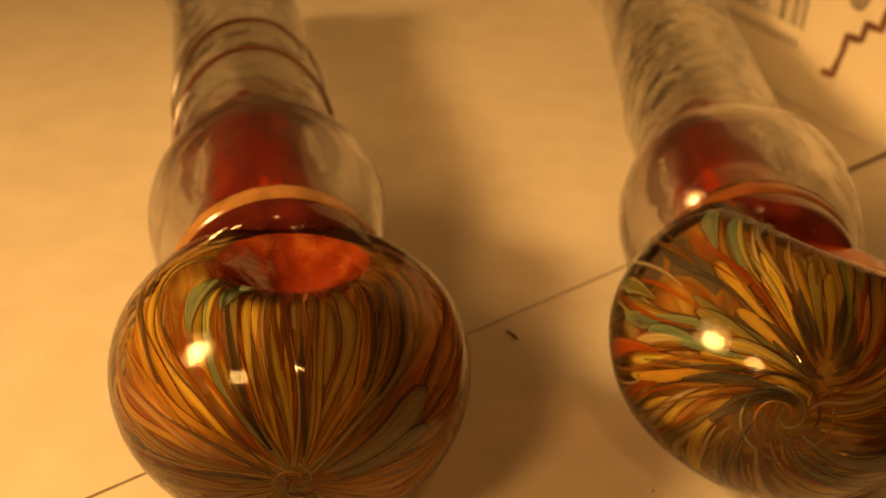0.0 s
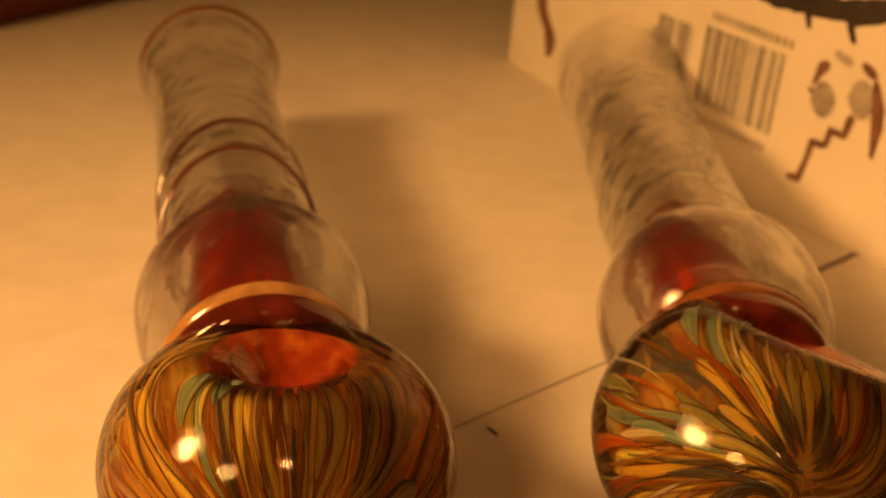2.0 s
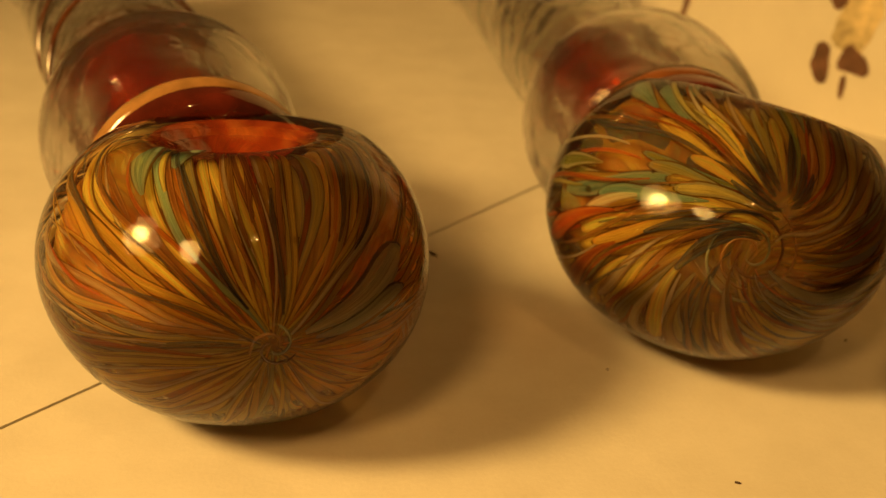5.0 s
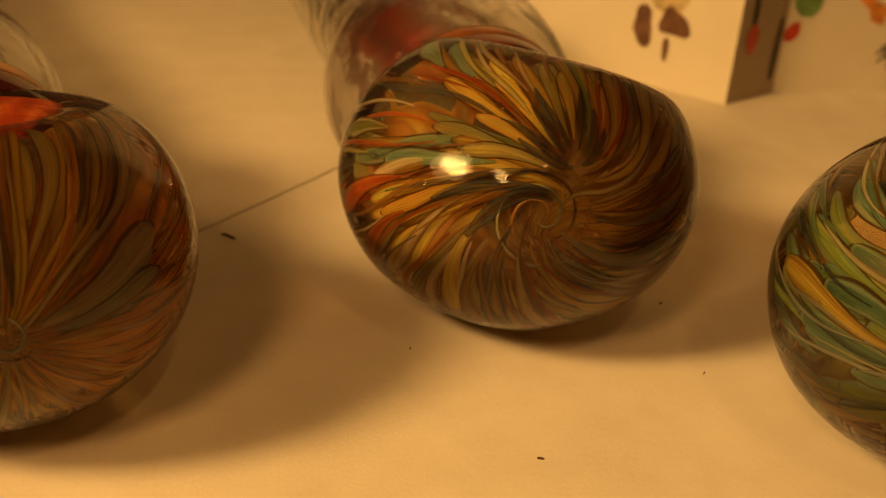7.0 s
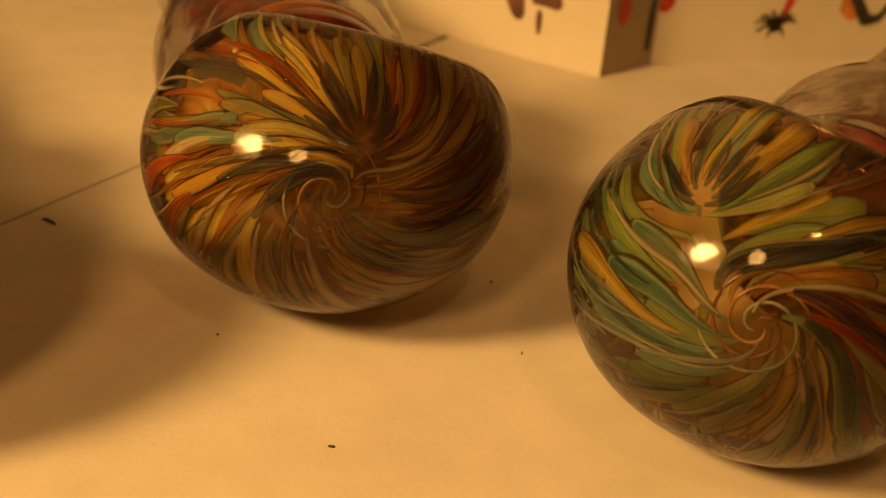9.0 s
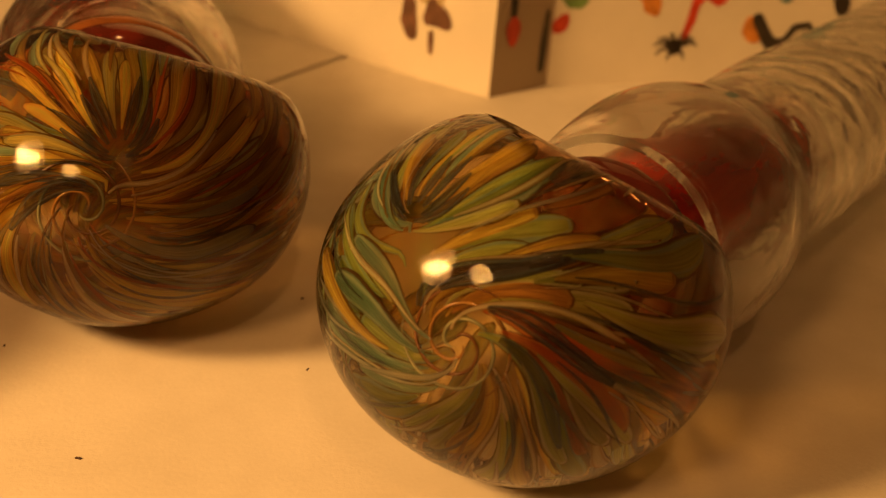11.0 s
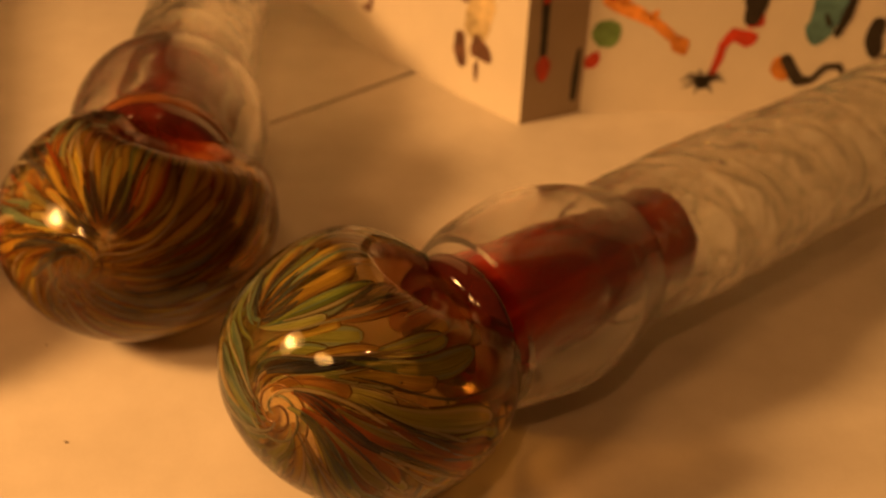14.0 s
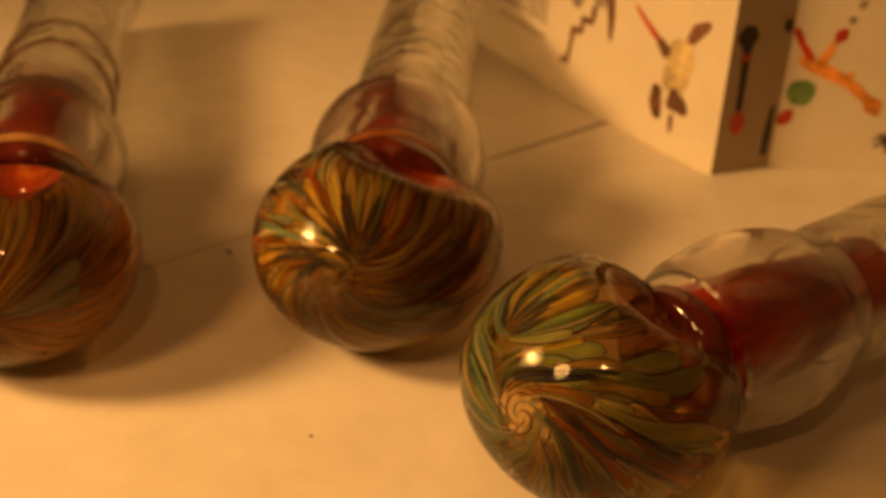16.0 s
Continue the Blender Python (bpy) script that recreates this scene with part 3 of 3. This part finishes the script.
    for k in range(threads):
        top = (0.1028, 0.0865)[k]
        path = [Vector((top - 0.010 * (1 - math.sin(a)) + 0.003 * a / 3, 0.0160 * math.cos(a), 0.0160 * math.sin(a))) for a in (-0.5 + 4.0 * i / 48 for i in range(49))]
        part("thread", tube(path, 0.00075), THREAD, ob, "brown twisted thread", m=lift)
    return ob


# light through the glass is in the streak colours: orange right, paler below
GOLDEN = dict(wind=0.05, fan=None, turns=0.6, ribs=76, petals=0, lines=150, bubbles=9, wide=(0, 0), long=(0, 0),
              zones=((35, ("orange", "gold", "rust", "orange", "gold", "orange")), (75, ("orange", "olive", "gold", "orange", "gold", "pale")), (120, ("olive", "gold", "olive", "mustard", "gold", "moss", "orange", "teal")),
                     (170, ("gold", "orange", "olive", "gold", "brown", "teal")), (250, ("gold", "gold", "olive", "pale", "mustard", "gold")), (310, ("gold", "olive", "gold", "pale", "mustard")), (361, ("orange", "gold", "pale", "orange"))),
              threads=("pale", "dark", "brown", "gold", "brown", "rust", "gold", "dark"),
              marks=((0.16, 22, 0.75, 0.0060, "grey"), (0.20, 8, 0.6, 0.0040, "grey"), (1.05, 118, 0.45, 0.0060, "teal"), (1.0, 132, 0.45, 0.0050, "teal")))
# right-hand sector has lighter streak colours in place of light coming through
BRONZE = dict(wind=0.80, fan=(-0.885, -0.10, 0.455), turns=1.25, ribs=0, petals=160, lines=120, bubbles=5, wide=(0.0020, 0.0040), long=(0.7, 1.35),
              zones=((60, ("mustard", "gold", "brown", "olive", "orange", "mustard")), (110, ("mustard", "olive", "brown", "green", "gold")), (160, ("teal", "mustard", "olive", "gold", "green", "moss")),
                     (205, ("mustard", "olive", "rust", "pale", "gold", "moss", "olive")), (290, ("mustard", "gold", "pale", "olive", "mustard")), (361, ("mustard", "gold", "grey", "brown"))),
              threads=("dark", "pale", "brown", "brown", "olive", "rust"),
              marks=((0.75, 172, 0.8, 0.0040, "rust"), (0.70, 186, 0.8, 0.0036, "rust"), (1.0, 158, 0.5, 0.0034, "moss"), (1.1, 128, 0.6, 0.0040, "teal"), (1.1, 112, 0.6, 0.0040, "teal"), (0.10, 60, 0.5, 0.0022, "dark"), (0.12, 80, 0.6, 0.0018, "dark")))
# brighter streaks at the lower right stand in for transmitted light
VERDANT = dict(wind=-0.75, fan=(-0.64, 0.42, 0.645), turns=-1.2, ribs=0, petals=118, lines=90, bubbles=6, wide=(0.0026, 0.0048), long=(0.5, 0.95),
               zones=((50, ("green", "moss", "mustard", "green", "olive", "rust")), (140, ("green", "moss", "mustard", "brown", "mustard", "teal")), (230, ("green", "moss", "green", "teal", "mustard")),
                      (320, ("green", "mustard", "moss", "pale", "gold", "green")), (361, ("moss", "gold", "rust", "mustard", "green"))),
               threads=("dark", "pale", "brown", "pale", "dark", "grey"),
               marks=((0.62, 52, 0.9, 0.0050, "green"), (0.60, 30, 1.0, 0.0056, "moss"), (0.75, 12, 0.9, 0.0046, "rust"), (0.75, 0, 0.8, 0.0036, "rust"), (0.24, 150, 0.8, 0.0024, "dark"), (0.26, 120, 0.8, 0.0022, "dark"),
                      (0.22, 60, 0.7, 0.0024, "dark"), (0.20, 20, 0.7, 0.0020, "dark"), (0.9, 75, 0.4, 0.0036, "dark")))
glass_pipe((-0.0185, 0.1148), 104.7, (0.0262, 0.0263, 0.0216), (12, 0, 42), (-1, 0.005, 0.025), 0.048, 0.1895, CORES[0],
           "clear glass pipe with golden orange striped head, bowl facing up", 2, 1, -5, GOLDEN, 0.0212, 1.0)
glass_pipe((0.0567, 0.1310), 90.3, (0.0284, 0.0272, 0.0222), (26, 18, 46), (-0.98, 0.06, 0.185), 0.043, 0.1990, CORES[1],
           "clear glass pipe with bronze and teal swirled head", 0, 2, -10, BRONZE, 0.0220, 0.95)
glass_pipe((0.1026, 0.0838), 37.5, (0.0242, 0.0257, 0.0227), (29, 22, 42), (-0.97, 0.055, 0.21), 0.041, 0.1900, CORES[2],
           "clear glass pipe with green and olive swirled head", 0, 3, 18, VERDANT, 0.0197, 0.78)

# ---------------------------------------------------------------- the standing book
BACK = [Vector((0.1435, 0.2214)), Vector((0.0900, 0.2800)), Vector((0.0256, 0.4106))]
FRONT0, FRONT1 = Vector((0.1616, 0.2302)), Vector((0.3600, 0.2330))
TALL = 0.27


def arc_table():
    pts = []
    for i in range(201):
        t = i / 200
        pts.append((1 - t) ** 2 * BACK[0] + 2 * t * (1 - t) * BACK[1] + t * t * BACK[2])
    run = [0.0]
    for a, b in zip(pts, pts[1:]):
        run.append(run[-1] + (b - a).length)
    return pts, run


ARC, RUN = arc_table()


def back_cover(u, z, out=0.0):
    """A point of the bent back cover: u metres from the spine, z up, out towards the outside."""
    i = min(len(ARC) - 2, max(0, int(np.searchsorted(RUN, u)) - 1))
    f = (u - RUN[i]) / (RUN[i + 1] - RUN[i])
    p = ARC[i].lerp(ARC[i + 1], f)
    w = (ARC[i + 1] - ARC[i]).normalized()
    nrm = Vector((-w.y, w.x))
    return Vector((p.x + out * nrm.x, p.y + out * nrm.y, z))


def flat_cover(a, b):
    w = (b - a).normalized()
    nrm = Vector((w.y, -w.x))

    def at(u, z, out=0.0):
        p = a + u * w + out * nrm
        return Vector((p.x, p.y, z))
    return at


spine_at = flat_cover(BACK[0], FRONT0)
front_at = flat_cover(FRONT0, FRONT1)


def board(at, length, thick, cols, z0=0.0, z1=TALL):
    """A cover board: a bent slab of even thickness."""
    bm = bmesh.new()
    rows = []
    for i in range(cols + 1):
        u = length * i / cols
        rows.append([bm.verts.new(at(u, z, o)) for z, o in ((z0, 0.0), (z1, 0.0), (z1, -thick), (z0, -thick))])
    for a, b in zip(rows, rows[1:]):
        for k in range(4):
            bm.faces.new((a[k], a[(k + 1) % 4], b[(k + 1) % 4], b[k]))
    bm.faces.new(rows[0])
    bm.faces.new(rows[-1][::-1])
    bmesh.ops.recalc_face_normals(bm, faces=bm.faces)
    return bm


book = thing("book", Matrix.Identity(4), "cream picture book standing upside down, half open", "book")
part("back_cover", board(back_cover, RUN[-1], 0.0025, 40), COVER, book, "bent cream back cover with barcode", smooth=False)
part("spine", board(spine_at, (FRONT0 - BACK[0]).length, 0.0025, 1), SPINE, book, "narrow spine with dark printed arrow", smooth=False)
part("front_cover", board(front_at, (FRONT1 - FRONT0).length, 0.0025, 1), COVER, book, "cream front cover with printed creatures", smooth=False)


def blobs(at, chains, out=0.00015):
    """Flat printed shapes: chains of (u, z, radius) in millimetres, drawn as rounded strokes on a cover."""
    bm = bmesh.new()
    for chain in chains:
        dense = []
        for (u0, z0, r0), (u1, z1, r1) in zip(chain, chain[1:]):
            n = max(2, int(math.hypot(u1 - u0, z1 - z0) / 1.2))
            dense += [(u0 + (u1 - u0) * k / n, z0 + (z1 - z0) * k / n, r0 + (r1 - r0) * k / n) for k in range(n)]
        dense.append(chain[-1])
        rows = []
        for k, (u, z, r) in enumerate(dense):
            a, b = dense[max(0, k - 1)], dense[min(len(dense) - 1, k + 1)]
            du, dz = b[0] - a[0], b[1] - a[1]
            ln = math.hypot(du, dz) or 1.0
            nu, nz = -dz / ln, du / ln
            w = r * (1 + 0.22 * noise.noise(Vector((u * 0.31, z * 0.31, 4.0))))
            if k in (0, len(dense) - 1):
                w *= 0.55
            rows.append([bm.verts.new(at((u + f * w * nu) / 1000, max(0.2, z + f * w * nz) / 1000, out)) for f in (-1, -0.4, 0.4, 1)])
        for a, b in zip(rows, rows[1:]):
            for q in range(3):
                bm.faces.new((a[q], a[q + 1], b[q + 1], b[q]))
    return bm


def strips(at, rows, out=0.00015):
    """Upright printed bars: (u0, u1, z0, z1) in millimetres."""
    bm = bmesh.new()
    for u0, u1, z0, z1 in rows:
        bm.faces.new([bm.verts.new(at(u / 1000, z / 1000, out)) for u, z in ((u0, z0), (u1, z0), (u1, z1), (u0, z1))])
    return bm


def ink(name, base):
    return plain(name, base, 0.45, 0.45, 320)


BROWN_INK, RED_INK, ORANGE_INK = ink("brown_ink", (0.16, 0.075, 0.045)), ink("red_ink", (0.50, 0.05, 0.02)), ink("orange_ink", (0.75, 0.27, 0.05))
GREEN_INK, TEAL_INK, TAN_INK, GREY_INK = ink("green_ink", (0.12, 0.22, 0.07)), ink("teal_ink", (0.10, 0.24, 0.25)), ink("tan_ink", (0.50, 0.40, 0.22)), ink("grey_ink", (0.30, 0.26, 0.22))

parts_of = {o.name: o for o in book.children}
back, spine, front = parts_of["back_cover"], parts_of["spine"], parts_of["front_cover"]


def printed(name, at, chains, mat, parent, label, out=0.00015):
    return part(name, blobs(at, chains, out), mat, parent, label, smooth=False)


def barcode(name, u0, u1, z0, z1, seed, label):
    """One printed panel of bars and gaps, side by side."""
    rng = random.Random(seed)
    cuts = [u0]
    while cuts[-1] < u1 - 0.7:
        cuts.append(cuts[-1] + 0.33 * rng.choice((1, 1, 2, 3)))
    bm = bmesh.new()
    cols = [[bm.verts.new(back_cover(u / 1000, z / 1000, 0.00015)) for z in (z0, z1)] for u in cuts]
    for k, (a, b) in enumerate(zip(cols, cols[1:])):
        bm.faces.new((a[0], b[0], b[1], a[1])).material_index = k % 2
    ob = part(name, bm, INK, back, label, smooth=False)
    ob.data.materials.append(COVER)
    return ob


def letters(u0, u1, z0, z1, n):
    step = (u1 - u0) / n
    return strips(back_cover, [(u0 + k * step, u0 + k * step + step * 0.62, z0, z1) for k in range(n)])


barcode("barcode", 82.2, 113.5, 20.5, 44.0, 5, "black printed barcode")
barcode("barcode", 119.5, 137.0, 20.5, 42.0, 6, "small black printed barcode")
for k in range(13):
    part("printed_bar", letters(80 + 2.54 * k, 82.54 + 2.54 * k, 46.0, 48.6, 1), GREY_INK, back, "small grey printed bar", smooth=False)
for k in range(12):
    part("printed_bar", letters(83 + 2.42 * k, 85.42 + 2.42 * k, 15.0, 17.4, 1), GREY_INK, back, "small grey printed bar", smooth=False)
printed("printed_figure", back_cover, [[(73, 12, 1.0), (69, 12.5, 1.2), (67.5, 19, 0.9), (67, 24, 1.2), (62.5, 24.5, 1.0), (62, 29, 1.2), (57.5, 29, 1.0), (56.5, 35, 1.4)],
        [(71, 39, 0.5), (69, 44.5, 1.6), (67, 46, 1.4)], [(72, 38, 0.8), (68, 36, 1.0)]], BROWN_INK, back, "brown printed stepped shape")
printed("printed_figure", back_cover, [[(67.5, 41, 2.2), (66.5, 36, 4.2), (65.5, 31.5, 1.8)], [(56, 45, 2.0), (55, 40, 4.0), (54, 35, 2.4)], [(60, 48, 1.3), (66, 49.5, 1.2)]], GREY_INK, back, "grey printed bulb shapes", 0.0003)
printed("printed_figure", back_cover, [[(52, 46, 0.8), (49.5, 39, 2.0), (48.5, 34, 1.6), (48, 26, 0.6)], [(57, 49, 1.2), (52, 46.5, 1.4)]], BROWN_INK, back, "brown printed long-legged shape", 0.0003)
printed("printed_figure", back_cover, [[(99, 58, 1.4), (90, 58.5, 3.0), (80, 60, 3.6), (70, 60, 3.0), (62, 61, 3.4), (52, 64, 3.0)], [(78, 57, 1.2), (76, 53, 0.8)], [(64, 58, 1.2), (61, 53, 0.9)]], INK, back, "dark printed leafy mass")
printed("printed_figure", back_cover, [[(205, 34, 4.0), (203, 26, 3.2), (198, 20, 2.2), (195, 15, 3.6), (195, 10, 2.2)], [(200, 24, 1.5), (192, 17, 1.2)]], BROWN_INK, back, "dark brown printed shape")
printed("printed_figure", back_cover, [[(178, 46, 3.0), (170, 44, 2.4), (163, 46, 3.0)], [(150, 50, 1.5), (147, 45, 1.2)]], BROWN_INK, back, "dark brown printed shape")
printed("printed_bird", back_cover, [[(18, 36, 3.6), (17, 30, 5.0), (18.5, 24, 5.0), (20, 19, 3.8)]], TAN_INK, back, "tan printed bird body")
printed("printed_bird_beak", back_cover, [[(38, 40.5, 0.5), (32, 36.5, 0.9), (27, 33.5, 1.4)]], RED_INK, back, "red printed beak", 0.0003)
printed("printed_bird_wing", back_cover, [[(27, 33.5, 1.4), (22, 30, 2.4)], [(8, 43.5, 1.0), (12, 40.5, 2.0), (15, 36, 1.8)], [(25, 20, 1.6), (25, 14, 2.6), (23.5, 9.5, 1.4)],
        [(20, 18, 4.4), (15, 16.5, 2.6), (12.5, 14.5, 1.6)], [(18, 13, 0.8), (17.8, 7, 0.6)]], BROWN_INK, back, "dark brown printed wings and feet", 0.0003)

printed("printed_arrow", spine_at, [[(5.0, 45, 2.2), (5.0, 41.5, 3.2), (5.4, 38.5, 1.6), (5.6, 30, 1.1), (5.8, 19, 1.1)], [(17.6, 46, 1.2), (18.2, 42, 1.6)], [(17.8, 20, 0.8), (17.4, 13, 1.2), (17.2, 4, 1.0)]], INK, spine, "black printed arrow")
printed("printed_arrow_tip", spine_at, [[(5.8, 19.5, 1.4), (6.0, 16, 2.6), (6.1, 12, 1.0)], [(5.4, 37, 1.2), (5.5, 34.5, 1.2)]], RED_INK, spine, "dark red printed arrow tip", 0.0003)

printed("printed_leaf", front_at, [[(1.5, 25.5, 2.6), (5, 24, 4.6), (9, 23, 3.0)]], GREEN_INK, front, "green printed leaf")
printed("printed_berry", front_at, [[(1.0, 17.5, 2.2), (2.2, 16.2, 3.0), (4.0, 15.6, 1.8)], [(12, 42.5, 1.6), (13.4, 41.5, 2.4), (15, 40.8, 1.4)], [(0.5, 43, 1.2), (3, 38.5, 1.0), (6.8, 33.5, 1.4)]], RED_INK, front, "red printed berries")
printed("printed_branch", front_at, [[(3, 34, 1.0), (8, 32, 2.4), (13, 30, 2.0), (19, 27, 1.6), (24, 23, 1.4), (26.5, 20.8, 2.8), (28, 18, 1.0)], [(8.5, 32, 1.2), (11, 36.5, 1.2), (12, 39.5, 0.8)], [(17, 28, 1.2), (19, 31, 0.8)]], ORANGE_INK, front, "orange printed branch")
printed("printed_dots", front_at, [[(15, 45, 0.8), (16, 47, 1.2)], [(17, 49.5, 1.4), (18, 52, 1.0)]], GREY_INK, front, "grey printed dots")
printed("printed_spider", front_at, [[(32.6, 9.6, 1.9), (36.4, 10, 2.1)]] + [[(34.6, 9.8, 0.7), (34.6 + 4.2 * math.cos(a), 10.8 + 2.6 * math.sin(a), 0.45), (34.6 + 6.6 * math.cos(a), 9.6 + 3.6 * math.sin(a), 0.2)] for a in (0.1, 0.6, 1.2, 1.9, 2.5, 3.0, 3.7, 4.4, 5.2)], INK, front, "black printed spider")
printed("printed_coil", front_at, [[(36.5, 12, 0.9), (38, 17, 1.2), (38.5, 21, 1.2), (41, 24.5, 1.8), (45, 23, 2.6), (48, 24, 1.2)], [(44, 28, 2.2), (49, 29, 2.4)], [(50, 52, 1.2), (48, 46, 1.4), (49, 40, 1.2)]], RED_INK, front, "red-brown printed coil")
printed("printed_bug", front_at, [[(45, 27, 2.0), (46, 33, 3.2), (45, 40, 3.8), (43, 47, 4.0), (45, 54, 3.6)], [(44, 42, 1.0), (39, 44, 1.4), (37, 49, 0.7)], [(46, 35, 1.2), (52, 38, 1.6), (55, 43, 0.9)], [(46, 46, 1.2), (52, 49, 1.4)]], INK, front, "black printed bug", 0.0003)
printed("printed_fish", front_at, [[(64.5, 21.5, 1.6), (65, 26, 4.4), (67.5, 34, 5.4), (70, 42, 4.6), (72, 50, 3.0)]], TEAL_INK, front, "teal printed leaf shape")
printed("printed_fish_edge", front_at, [[(70, 24, 1.0), (72, 30, 1.6), (73.5, 38, 1.4)], [(82, 30, 2.2), (81, 24, 2.6), (83, 18, 1.6)], [(68, 27, 0.8), (66, 31, 0.7)]], INK, front, "black printed strokes", 0.0003)
printed("printed_snail", front_at, [[(55.5, 18, 1.8), (56, 14.5, 3.0), (58.5, 11, 1.6)]], ORANGE_INK, front, "orange printed snail body")
printed("printed_snail_shell", front_at, [[(56.5, 18.5, 1.4), (59.5, 14, 1.9), (62, 10.6, 1.7), (66, 11, 1.0), (69, 15, 1.0), (73, 15.5, 1.0), (75, 12.5, 0.8)]], INK, front, "black printed curl", 0.0003)
printed("printed_creature", front_at, [[(95, 18, 3.0), (99, 26, 5.0), (104, 34, 4.0)], [(115, 12, 2.0), (120, 20, 3.4), (118, 30, 2.6)]], BROWN_INK, front, "brown printed shapes")

# a block of pages between the covers, fanned open behind the spine
bm = bmesh.new()
fan = [Vector((0.1490, 0.2275)), Vector((0.1600, 0.2330)), Vector((0.2300, 0.3900)), Vector((0.1050, 0.4050))]
low = [bm.verts.new((p.x, p.y, 0.003)) for p in fan]
top = [bm.verts.new((p.x, p.y, TALL - 0.003)) for p in fan]
bm.faces.new(low[::-1])
bm.faces.new(top)
for i in range(4):
    bm.faces.new((low[i], low[(i + 1) % 4], top[(i + 1) % 4], top[i]))
bmesh.ops.recalc_face_normals(bm, faces=bm.faces)
part("page_block", bm, PAGES, book, "cream page block", smooth=False)

# ---------------------------------------------------------------- small things on the paper
bm = bmesh.new()
box(bm, -0.10, 0.0, 0.0, 0.16, 0.0, 0.016, 0.006)
me = bpy.data.meshes.new("case")
bm.to_mesh(me)
bm.free()
me.materials.append(LEATHER)
me.shade_smooth()
CASE = new("leather_case", me)
CASE.matrix_world = pose(-0.1700, 0.3820, 0.0, 0, 0, -30)
tagged(CASE, "dark red-brown leather case lying on the paper", "case")


def crumb(x, y, length, wide, yaw, seed):
    """A curled sliver of dried leaf."""
    rng = random.Random(seed)
    path = [Vector((length * (t - 0.5), 0.10 * length * math.sin(3.1 * t + seed), wide * 0.6 + 0.15 * wide * rng.random())) for t in (i / 8 for i in range(9))]
    me = bpy.data.meshes.new("crumb")
    bm = tube(path, wide, 6)
    bm.to_mesh(me)
    bm.free()
    me.materials.append(LEAF)
    ob = new("crumb", me)
    ob.matrix_world = pose(x, y, -wide * 0.1, 0, 0, yaw)
    return tagged(ob, "tiny dark brown crumb lying on the white paper", "crumb", "crumbs on the paper")


LEAF = plain("dried_leaf", (0.05, 0.025, 0.012), 0.8, 0.4, 900)
crumb(0.0158, 0.1586, 0.0034, 0.00028, -38, 1)
crumb(0.0486, 0.0898, 0.0009, 0.00018, -10, 2)
crumb(0.0826, 0.1270, 0.0006, 0.00016, 30, 3)
crumb(0.0383, 0.1186, 0.0006, 0.00014, 70, 4)
crumb(0.0800, 0.1060, 0.0008, 0.00010, 40, 5)
